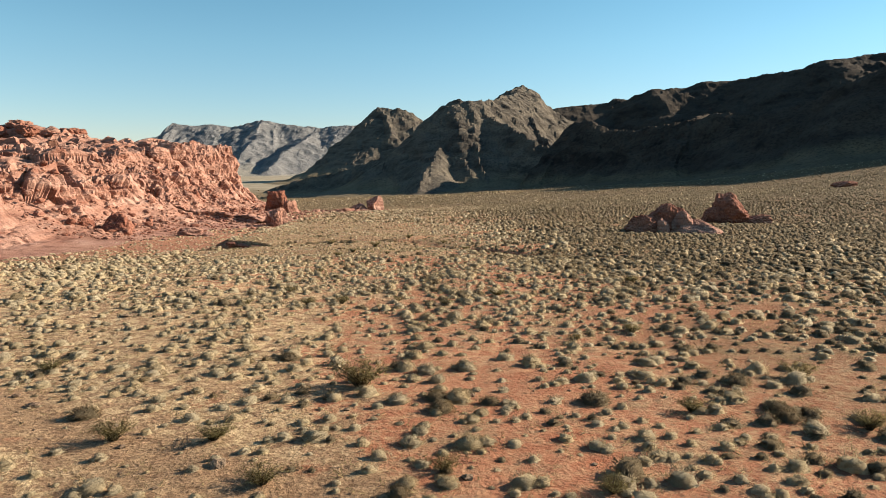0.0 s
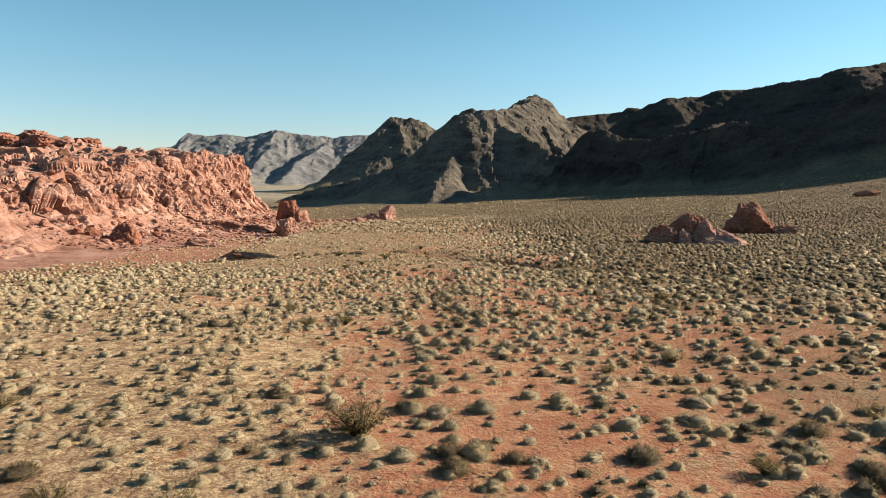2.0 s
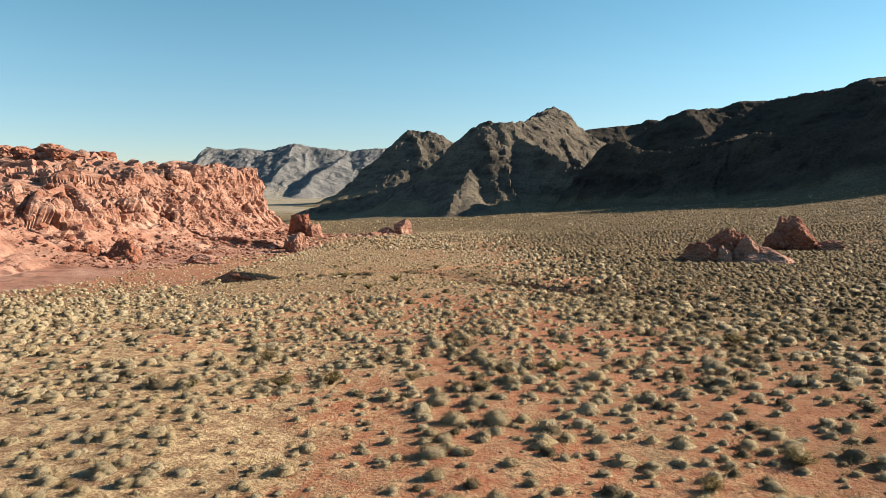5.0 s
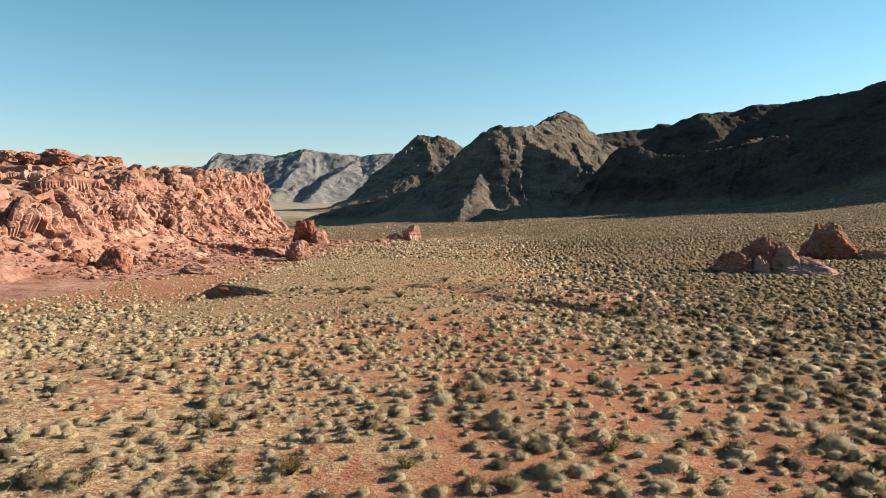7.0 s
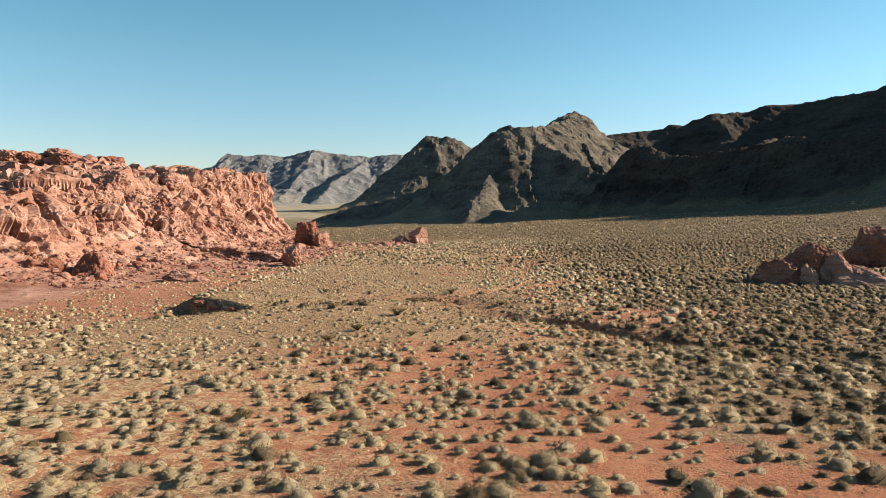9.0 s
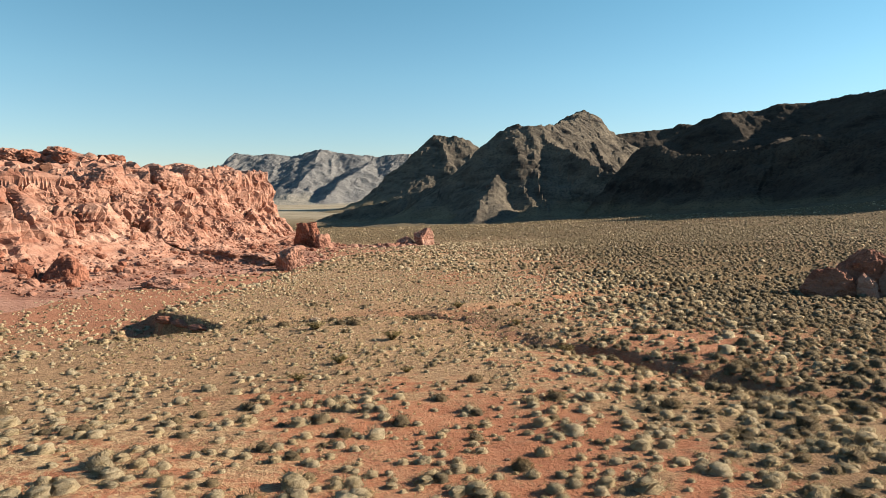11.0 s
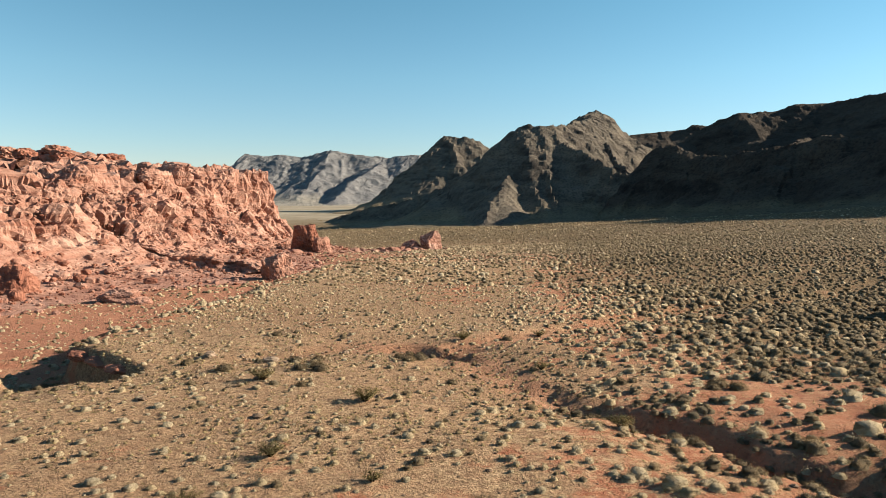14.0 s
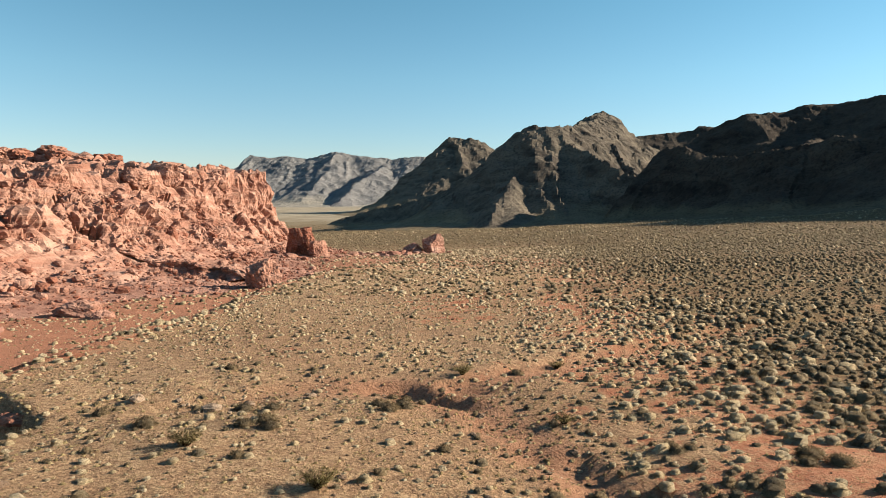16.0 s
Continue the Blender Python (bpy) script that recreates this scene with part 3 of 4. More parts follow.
BIG = (
    # the pair of outcrops on the open floor
    ("dark red sandstone wedge on the desert floor", 32.8, 109.6, 6.8, 5.0, 3.0, 25, 3, RED_DARK, None, "outcrop on the open floor"),
    ("upright red sandstone rib on the desert floor", 35.2, 108.2, 2.2, 3.0, 2.5, 20, 4, RED, None, "outcrop on the open floor"),
    ("knobbly red sandstone outcrop on the desert floor", 37.0, 111.4, 6.4, 6.4, 4.7, 60, 5, RED_DARK, None, "outcrop on the open floor"),
    ("cracked red sandstone knob on the desert floor", 38.8, 108.8, 3.6, 3.6, 3.7, 15, 8, RED, None, "outcrop on the open floor"),
    ("smooth pink sandstone ramp on the desert floor", 40.6, 109.6, 9.5, 10.0, 2.5, 100, 7, RED, None, "outcrop on the open floor"),
    ("large dark red sandstone boulder on the desert floor", 55.4, 131.5, 9.8, 8.0, 5.9, 35, 12, RED_DARK, None, "outcrop on the open floor"),
    ("smooth dark red shoulder beside the large boulder", 52.4, 130.0, 6.0, 5.0, 3.6, 70, 16, RED_DARK, None, "outcrop on the open floor"),
    ("low red sandstone block beside the large boulder", 60.6, 130.0, 7.4, 4.6, 1.9, 5, 14, RED, None, "outcrop on the open floor"),
    # the small stack at the end of the rubble spit
    ("jagged red sandstone pinnacle at the end of the rubble", -24.2, 252, 7.4, 5.6, 5.8, 40, 17, RED, None, "stack beyond the cliff"),
    ("low sloping red sandstone rock beside the pinnacle", -30.0, 252, 8.0, 5.6, 3.2, 80, 19, RED, None, "stack beyond the cliff"),
    # at the foot of the cliff
    ("tall dark red boulder at the foot of the cliff", -53.4, 222, 8.6, 6.0, 6.0, 15, 23, RED_DARK, -5.9, "boulders below the cliff"),
    ("angular red block leaning below the cliff", -48.2, 219, 6.4, 5.4, 4.0, 70, 25, RED, -6.9, "boulders below the cliff"),
    ("pale pink sandstone block with a sheer lit face", -36.6, 152, 5.6, 4.6, 4.0, 30, 27, PINK, -5.6, "boulders below the cliff"),
    ("upright dark stone on the rubble slope", -64.6, 180, 2.3, 2.0, 3.0, 40, 35, RED_DARK, -1.2, "boulders below the cliff"),
    ("rounded dark red boulder at the foot of the cliff", -60.0, 126, 6.0, 5.2, 4.3, 10, 37, RED_DARK, -5.2, "boulders below the cliff"),
    ("angular dark red boulder at the foot of the cliff", -64.4, 123.5, 3.6, 3.2, 3.0, 60, 39, RED_DARK, -4.8, "boulders below the cliff"),
    ("angular dark red boulder at the foot of the cliff", -68.4, 123, 3.6, 3.0, 2.4, 110, 41, RED_DARK, -4.4, "boulders below the cliff"),
    ("small dark red boulder at the foot of the cliff", -56.4, 121.6, 2.4, 2.0, 1.8, 30, 43, RED_DARK, -5.3, "boulders below the cliff"),
    ("flat cracked boulder on the red sand", -45.6, 124.3, 5.6, 3.4, 1.6, 10, 45, RED, None, "flat rocks on the red sand"),
    ("small flat rock on the red sand", -42.2, 123, 2.4, 1.8, 0.9, 60, 47, RED, None, "flat rocks on the red sand"),
    # on the crest
    ("rounded sandstone dome on the cliff crest", -79.5, 167, 9.0, 9.0, 5.0, 0, 51, RED, 7.8, "domes on the crest"),
    ("bulging sandstone dome on the cliff crest", -77, 158, 8.4, 8.0, 5.4, 30, 53, RED, 4.4, "domes on the crest"),
    ("blocky sandstone stack on the cliff crest", -82.8, 214, 8.0, 6.0, 4.2, 15, 55, RED, 11.0, "domes on the crest"),
    ("sandstone boulder on the cliff crest", -82.6, 199, 7.0, 6.0, 3.6, 60, 57, RED, 9.8, "domes on the crest"),
    ("low red outcrop in the scrub", 148, 250, 11, 5, 2.2, 0, 59, RED_DARK, None, "low outcrops in the scrub"),
)
BIG += (
    ("ragged dark stone layer in the cut bank", -27.6, 89.8, 2.6, 1.3, 0.45, -30, 61, RED_DARK, -3.2, "cut banks"),
    ("ragged dark stone layer in the cut bank", -25.6, 88.6, 2.9, 1.2, 0.40, -38, 63, RED_DARK, -3.2, "cut banks"),
    ("ragged dark stone layer in the cut bank", -23.6, 87.2, 2.2, 1.1, 0.35, -30, 65, RED_DARK, -3.2, "cut banks"),
)
for label, x, y, sx, sy, sz, turn, seed, mat, base, group in BIG:
    box = 6 if any(w in label for w in ("block", "ledge", "slab", "stack")) else 0
    boulder(label, x, y, sx, sy, sz, turn, seed, mat, base, 5 if sx > 5 else 4, 0.1 if "ramp" in label else 0.17 if "outcrop" in group else 0.16, group, box, (0.55 if "ramp" in label else 0.0 if "large dark" in label else 0.14) if "open floor" in group else 0.0)


def outward(v):
    """Rounded normals for a shrub, as its many twigs together catch the light."""
    n = v * (1, 1, 1.2) + (0, 0, 0.16) + np.random.RandomState(5).normal(0, 0.13, v.shape)
    return n / np.maximum(np.linalg.norm(n, axis=1), 1e-6)[:, None]


def scatter(name, label, category, protos, where, material, smooth=False, leafy=False):
    """Many like pieces joined in one mesh. where: arrays of x, y, z, width, height, turn."""
    x, y, z, w, h, a = where
    pick = np.random.RandomState(len(x)).randint(0, len(protos), len(x))
    allv, allf, alln, base = [], [], [], 0
    for n, (pv, pf) in enumerate(protos):
        m = np.where(pick == n)[0]
        if not len(m):
            continue
        c, s = np.cos(a[m])[:, None], np.sin(a[m])[:, None]
        px, py = pv[None, :, 0] * w[m, None], pv[None, :, 1] * w[m, None]
        v = np.stack([px * c - py * s + x[m, None], px * s + py * c + y[m, None], pv[None, :, 2] * h[m, None] + z[m, None]], -1)
        f = pf[None] + (np.arange(len(m)) * len(pv))[:, None, None] + base
        allv.append(v.reshape(-1, 3))
        allf.append(f.reshape(-1, 3))
        base += len(m) * len(pv)
        if leafy:
            o = outward(pv)
            alln.append(np.stack([o[None, :, 0] * c - o[None, :, 1] * s, o[None, :, 0] * s + o[None, :, 1] * c, o[None, :, 2] + 0 * c], -1).reshape(-1, 3))
    return tagged(new(name, mesh_from(name, np.concatenate(allv), np.concatenate(allf), material, smooth, np.concatenate(alln) if leafy else None)), label, category, kind="stuff")


def ledge(label, line, tall, seed, material):
    """A long low outcrop: a sloping back, a rounded brow, hollows under it and a foot of bare rock, along a line in the plan."""
    profile = np.array([(-6.5, -0.4), (-4.5, 0.25), (-3.0, 0.6), (-1.6, 0.88), (-0.6, 1.0), (0.2, 1.0), (0.7, 0.9), (0.95, 0.74), (0.8, 0.6), (0.65, 0.5), (0.5, 0.38), (0.55, 0.24), (0.8, 0.12), (1.2, 0.02), (2.2, -0.5), (3.4, -1.6)])
    fine = np.linspace(0, len(profile) - 1, 56)
    prof = np.stack([np.interp(fine, np.arange(len(profile)), profile[:, k]) for k in (0, 1)], 1)
    pts = np.asarray(line, float)
    length = np.concatenate([[0], np.cumsum(np.hypot(*np.diff(pts, axis=0).T))])
    u = np.linspace(0, length[-1], int(length[-1] / 0.22))
    px, py = np.interp(u, length, pts[:, 0]), np.interp(u, length, pts[:, 1])
    ty, tx = np.gradient(py), np.gradient(px)
    nx, ny = ty / np.hypot(tx, ty), -tx / np.hypot(tx, ty)
    end = step(0, 2.5, u) * step(0, 2.5, length[-1] - u)
    high = tall * (0.25 + 0.75 * end) * (0.85 + 0.5 * fbm(u / 5.5, 0 * u, seed, 3))
    hollow = step(-0.05, 0.3, fbm(u / 2.6, 0 * u + 5, seed, 3))
    out = 1.3 * fbm(u / 4.0, 0 * u + 9, seed, 3)
    z0, f0 = massif_z(px, py)
    ground = np.maximum(z0, f0)
    base = 0.5 * ground.mean() + 0.5 * np.convolve(np.pad(ground, 20, "edge"), np.ones(41) / 41, "valid") - 0.35
    D, Zp = np.meshgrid(prof[:, 0], u)[0], np.meshgrid(prof[:, 1], u)[0]
    inside = np.exp(-((Zp - 0.38) / 0.2) ** 2) * (D > -0.3) * (D < 1.0)
    D = D + out[:, None] - inside * (0.9 * hollow - 0.35)[:, None] * end[:, None]
    V = np.stack([px[:, None] + nx[:, None] * D, py[:, None] + ny[:, None] * D, base[:, None] + high[:, None] * Zp], -1)
    n1 = 0.35 * fbm(V[..., 0] / 2.2, V[..., 1] / 2.2, V[..., 2] / 0.8 + seed, 4)
    val, lean, gap = facets(V[..., 0] / 1.8, V[..., 1] / 1.8, V[..., 2] / 0.7, seed)
    push = n1 + 0.25 * lean - 0.18 * (1 - step(0, 0.1, gap))
    V[..., 0] += nx[:, None] * push
    V[..., 1] += ny[:, None] * push
    V[..., 2] += 0.5 * push
    ob = new("rock_ledge", mesh_from("rock_ledge", V.reshape(-1, 3), grid_faces(*V.shape[:2]), material))
    return tagged(ob, label, "rock ledge", "ledges below the cliff")


ledge("long undercut pink sandstone ledge below the cliff", [(-67, 161.5), (-60, 162), (-53, 163), (-47, 162.5), (-41.5, 158)], 1.8, 3.3, PINK)

rnd = np.random.RandomState(21)
CHIPS = [rock_shape(300 + n, 2, 6, 0.06, 5) for n in range(6)]
BITS = [rock_shape(320 + n, 1, 5, 0.06, 5) for n in range(6)]
PEBBLES = [rock_shape(330 + n, 1, 7, 0.1) for n in range(5)]
# rubble on the slope below the cliff
k = 8000
rx, ry = rnd.uniform(-78, -33, k), rnd.uniform(112, 300, k)
rz, rf = massif_z(rx, ry)
size = 0.13 * rnd.pareto(2.0, k) + 0.12
ok = (rz - rf > -0.6) & (size < 1.1) & (rz < 9)
rx, ry, rz, size = rx[ok], ry[ok], np.maximum(rz, rf)[ok], size[ok]
tilt = rnd.uniform(0, 6.3, len(rx))
# pieces outside this share take the darker stone, shade put into their colour
lit_tone = rnd.uniform(0, 1, len(rx)) < 0.6
for protos, m, mat in ((CHIPS, (size > 0.55) & lit_tone, RED), (CHIPS, (size > 0.55) & ~lit_tone, RED_DARK), (BITS, (size <= 0.55) & lit_tone, RED), (BITS, (size <= 0.55) & ~lit_tone, RED_DARK)):
    scatter("rubble", "broken red sandstone rubble on the slope", "rubble", protos, (rx[m], ry[m], rz[m] + 0.1 * size[m], size[m], size[m] * 0.75, tilt[m]), mat)
# a spit of loose rocks towards the stack
k = 300
t = rnd.uniform(0, 1, k)
rx, ry = -50 + 24 * t + rnd.normal(0, 4, k), 218 + 34 * t + rnd.normal(0, 6, k)
size = 0.3 * rnd.pareto(2.0, k).clip(0, 6) + 0.4
scatter("loose_rocks", "loose red rocks strewn beyond the cliff", "rocks", CHIPS, (rx, ry, ground_z(rx, ry), size, size * 0.7, rnd.uniform(0, 6.3, k)), RED)
# stones on the gravel rise and along the washes
k = 3600
rx, ry = rnd.uniform(-32, 14, k), rnd.uniform(12, 125, k)
g, l, r, hl = zone(rx, ry)
ok = rnd.uniform(0, 1, k) < 0.15 + 0.85 * hl
rx, ry = rx[ok], ry[ok]
size = 0.05 * rnd.pareto(2.5, len(rx)).clip(0, 5) + 0.05
scatter("stones", "small brown stones on the gravel", "stones", PEBBLES, (rx, ry, ground_z(rx, ry), size, size * 0.7, rnd.uniform(0, 6.3, len(rx))), STONE)
# pale ledge rocks where the wash bends
k = 46
t = rnd.uniform(0, 1, k)
rx, ry = -18 + 13 * t + rnd.normal(0, 0.9, k), 88.4 + 5.2 * t + rnd.normal(0, 1.1, k)
size = 0.07 + 0.1 * rnd.pareto(2.5, k).clip(0, 4)
PALE = sandstone_material("pale_caliche", (0.236, 0.167, 0.115), (0.322, 0.248, 0.18), (0.136, 0.0868, 0.0589))
scatter("ledge_rocks", "pale broken ledge rocks along the wash", "rocks", CHIPS, (rx, ry, ground_z(rx, ry) + 0.05, size, size * 0.6, rnd.uniform(0, 6.3, k)), PALE)


# blocks along the crest of the hill behind
for n in range(22):
    t = n / 21
    x, y = -300 + 96 * t + 5 * math.sin(7 * n), 362 + 28 * t + 9 * math.cos(5 * n)
    wide = 11 + 5.0 * math.sin(3.1 * n)
    boulder("weathered red sandstone block on the hill crest", x, y, wide, wide * 0.8, wide * 0.34, 40 * n, 700 + n, RED_DARK if n % 3 else RED, float(massif_z(x, y)[0]) - 0.9, 4, 0.3, "blocks on the hill crest", 5)


# ---- shrubs ----
def tuft_shape(seed, blades, rings, spin, flat=0.8, wide=0.07, spiky=0.35, core=0.74, long=0.2):
    """A rounded shrub, one metre wide: a lumpy core with many narrow leafy sprays standing out of it."""
    rnd = np.random.RandomState(seed)
    v, f = [], []
    o = rnd.uniform(0, 50)
    for r in range(rings + 1):
        el = math.pi / 2 * r / rings
        for s in range(spin):
            a = 2 * math.pi * (s + 0.5 * (r % 2)) / spin
            v.append((math.cos(el) * math.cos(a), math.cos(el) * math.sin(a), math.sin(el) * flat))
    v = np.array(v)
    v *= (0.5 * core * (1 + 0.35 * perlin(v[:, 0] * 2.3 + o, v[:, 1] * 2.3, v[:, 2] * 2.3) + rnd.uniform(-0.12, 0.12, len(v)) * (np.arange(len(v)) < rings * spin)))[:, None]
    for r in range(rings):
        for s in range(spin):
            a, b = r * spin + s, r * spin + (s + 1) % spin
            f += [(a, b, b + spin), (a, b + spin, a + spin)][:2 if r < rings - 1 else 1]
    f = np.array(f)
    if not blades:
        return v, f
    a, u = rnd.uniform(0, 2 * math.pi, blades), rnd.uniform(0.02, 1, blades)
    c = np.sqrt(1 - u * u)
    d = np.stack([c * np.cos(a), c * np.sin(a), u * flat], 1)
    lump = 1 + 0.30 * perlin(d[:, 0] * 2.3 + o, d[:, 1] * 2.3, d[:, 2] * 2.3)
    mid = d * (0.5 * lump * rnd.uniform(1 - spiky, 1.0, blades))[:, None]
    tangent = np.cross(d, rnd.normal(size=(blades, 3)))
    tangent /= np.linalg.norm(tangent, axis=1)[:, None]
    way = 1.0 * d + 0.4 * tangent + (0, 0, 0.45) + rnd.normal(0, 0.25, (blades, 3))
    way /= np.linalg.norm(way, axis=1)[:, None]
    side = np.cross(d, way) + rnd.normal(0, 0.2, (blades, 3))
    side *= (wide * rnd.uniform(0.6, 1.4, blades) / np.linalg.norm(side, axis=1))[:, None]
    reach = (long * rnd.uniform(0.35, 0.7, blades))[:, None] * way
    root, tip = mid - reach, mid + reach
    bv = np.stack([root - side, root + side, tip], 1).reshape(-1, 3)
    bv[:, 2] = np.maximum(bv[:, 2], 0.0)
    bf = np.arange(blades)[:, None] * 3 + len(v) + [0, 1, 2]
    inward = (np.cross(2 * side, tip - root) * d).sum(1) < 0
    bf[inward] = bf[inward][:, ::-1]
    return np.concatenate([v, bv]), np.concatenate([f, bf])


def stick(points, radius):
    """A tapered three-sided twig through the points."""
    pts = np.asarray(points, float)
    v, f = [], []
    for n, p in enumerate(pts):
        r = radius * (1 - 0.75 * n / (len(pts) - 1))
        for s in range(3):
            v.append(p + (r * math.cos(2.1 * s), r * math.sin(2.1 * s), 0))
    for n in range(len(pts) - 1):
        for s in range(3):
            a, b = 3 * n + s, 3 * n + (s + 1) % 3
            f += [(a, b, b + 3), (a, b + 3, a + 3)]
    return np.array(v), np.array(f)


def join(shapes):
    v, f, base = [], [], 0
    for a, b in shapes:
        v.append(a)
        f.append(b + base)
        base += len(a)
    return np.concatenate(v), np.concatenate(f)


def stems_shape(seed, count, spread, height, radius=0.012):
    rnd = np.random.RandomState(seed)
    out = []
    for n in range(count):
        a, lean = rnd.uniform(0, 6.3), rnd.uniform(0.3, 1.0) * spread
        bend = rnd.uniform(-0.3, 0.3)
        p = [(0.04 * math.cos(a), 0.04 * math.sin(a), -0.03)]
        for t in (0.35, 0.7, 1.0):
            p.append((lean * t * math.cos(a + bend * t), lean * t * math.sin(a + bend * t), height * rnd.uniform(0.85, 1.1) * t**0.8))
        out.append(p)
    return out


def creosote_shape(seed):
    """An open bush: fanned stems, with small leaf sprays along their upper halves."""
    rnd = np.random.RandomState(seed)
    stems = stems_shape(seed, 46, 0.62, 0.62, 0.008)
    wood = join([stick(p, 0.012) for p in stems])
    v, f = [], []
    for p in stems:
        p = np.array(p)
        for n in range(34):
            t = rnd.uniform(0.75, 3.0)
            i = min(int(t), 2)
            c = p[i] + (p[i + 1] - p[i]) * (t - i) + rnd.normal(0, 0.045, 3)
            d = rnd.normal(size=3) + (0, 0, 0.8)
            d /= np.linalg.norm(d)
            s = np.cross(d, rnd.normal(size=3))
            s /= np.linalg.norm(s)
            ln, wd = rnd.uniform(0.025, 0.06), rnd.uniform(0.005, 0.012)
            k = len(v)
            v += [c - d * ln, c - s * wd, c + d * ln, c + s * wd]
            f += [(k, k + 1, k + 2), (k, k + 2, k + 3)]
    v = np.array(v)
    v[:, 2] = np.maximum(v[:, 2], 0.02)
    return wood, (v, np.array(f))


class Kind:
    """Meshes shared by all the shrubs of one kind."""

    def __init__(self, name, leaf, shapes):
        self.name = name
        self.meshes = [(mesh_from("twigwork", *w, STEM), mesh_from("foliage", *l, leaf, normals=outward(l[0]))) for w, l in shapes]

    def plant(self, x, y, width, height, turn, n, label, group):
        root = new(self.name)
        root.location, root.rotation_euler, root.scale = (x, y, float(ground_z(x, y)) - 0.02), (0, 0, turn), (width, width, height)
        tagged(root, label, "shrub", group)
        for part_name, me in zip(("twigwork", "foliage"), self.meshes[n % len(self.meshes)]):
            ob = new(part_name, me)
            ob.parent = root
        return root


def low_stems(seed):
    return join([stick(p, 0.014) for p in stems_shape(seed, 9, 0.36, 0.40)])


SAGE_KIND = Kind("desert_shrub", SAGE, [(low_stems(n), tuft_shape(400 + n, 1000, 3, 9, 0.84, 0.0068, 0.22, 0.78, 0.115)) for n in range(7)])
DARK_KIND = Kind("desert_shrub", DARK_SAGE, [(low_stems(20 + n), tuft_shape(430 + n, 800, 3, 9, 0.9, 0.0075, 0.26, 0.72, 0.15)) for n in range(4)])
CREO_KIND = Kind("creosote_bush", OLIVE, [creosote_shape(450 + n) for n in range(4)])

# shrubs that stand out, by kind: x, y, width
CREOSOTES = [
    (-2.4, 20.1, 2.3), (0.1, 14.2, 1.0), (-8.0, 16.1, 1.4), (-5.5, 16.0, 1.2), (-3.7, 13.6, 1.2), (3.5, 13.1, 1.0), (6.9, 18.0, 1.1), (11.0, 16.8, 1.4), (11.5, 21.3, 1.5), (8.1, 28.2, 1.1), (-13.1, 22.4, 1.3), (5.3, 26.5, 0.9), (3.2, 37.9, 1.2), (-2.3, 36.4, 0.9), (-9.2, 51.3, 1.1), (-5.3, 36.1, 1.3), (0.3, 35.2, 1.0), (-10.1, 34.7, 1.1), (12.5, 44.2, 1.4), (-8.9, 40.1, 1.2), (-7.0, 35.5, 1.1), (-10.4, 68.4, 1.2), (-9.4, 72.5, 1.3), (2.9, 77.7, 1.4), (-5.6, 70.7, 0.9), (0.7, 99.3, 1.3), (-7.7, 79.6, 1.8), (-13.4, 82.7, 1.6), (0.3, 88.0, 1.2), (-4.5, 95.9, 1.5),
]
DARK_SHRUBS = [
    (-5.4, 23.8, 1.0), (1.4, 18.5, 0.8), (-0.1, 18.8, 1.0), (9.2, 20.5, 1.2), (9.5, 17.7, 1.6), (4.4, 18.8, 1.2), (-9.6, 17.8, 1.1), (-0.9, 40.9, 0.9), (2.2, 38.4, 0.9), (6.7, 38.2, 0.9), (12.9, 67.1, 1.7), (5.3, 76.8, 1.9), (11.5, 45.0, 1.2), (-7.2, 89.1, 2.3), (-11.8, 85.5, 2.1), (-2.2, 69.0, 1.1), (5.2, 77.7, 2.3), (7.7, 74.4, 2.4), (1.3, 66.1, 1.2), (5.9, 65.4, 1.2), (-10.8, 63.3, 0.9), (-3.5, 65.4, 1.0), (-7.0, 91.0, 1.4), (-1.6, 97.2, 1.1), (-16.9, 94.8, 1.0), (-12.3, 88.5, 1.0), (-13.6, 88.4, 1.1), (-16.6, 85.6, 1.3), (-19.5, 87.2, 1.0), (-11.2, 81.9, 0.8), (-4.3, 84.0, 0.8), (13.2, 107.7, 1.7), (13.8, 102.8, 1.9), (8.6, 83.9, 2.3), (-27.2, 87.6, 1.4), (-24.4, 85.8, 1.3), (-29.4, 89.4, 1.6), (5.0, 78.2, 1.5), (8.0, 74.0, 1.6), (2.2, 81.0, 1.3), (10.2, 72.0, 1.6), (0.6, 80.3, 1.5), (4.2, 84.9, 1.4),
]
for n, (x, y, w) in enumerate(CREOSOTES):
    w = 0.78 * w
    CREO_KIND.plant(x, y, w, w * 0.62, 1.7 * n, n, "open olive-green creosote bush with thin stems", "creosote bushes on the desert floor")
for n, (x, y, w) in enumerate(DARK_SHRUBS):
    w = 0.85 * w
    clump = [(0, 0)] if w < 1.15 else [(0.34 * w * math.cos(n + 2.2 * i), 0.30 * w * math.sin(n + 2.2 * i)) for i in range(3 + (w > 1.8))]
    for i, (ox, oy) in enumerate(clump):
        v = w if len(clump) == 1 else min(0.55 * w, 0.95) * (1 + 0.15 * math.sin(5 * n + 3 * i))
        DARK_KIND.plant(x + ox, y + oy, v, v * 0.85, 2.3 * n + i, n + i, "large dark twiggy desert shrub", "dark shrubs on the desert floor")

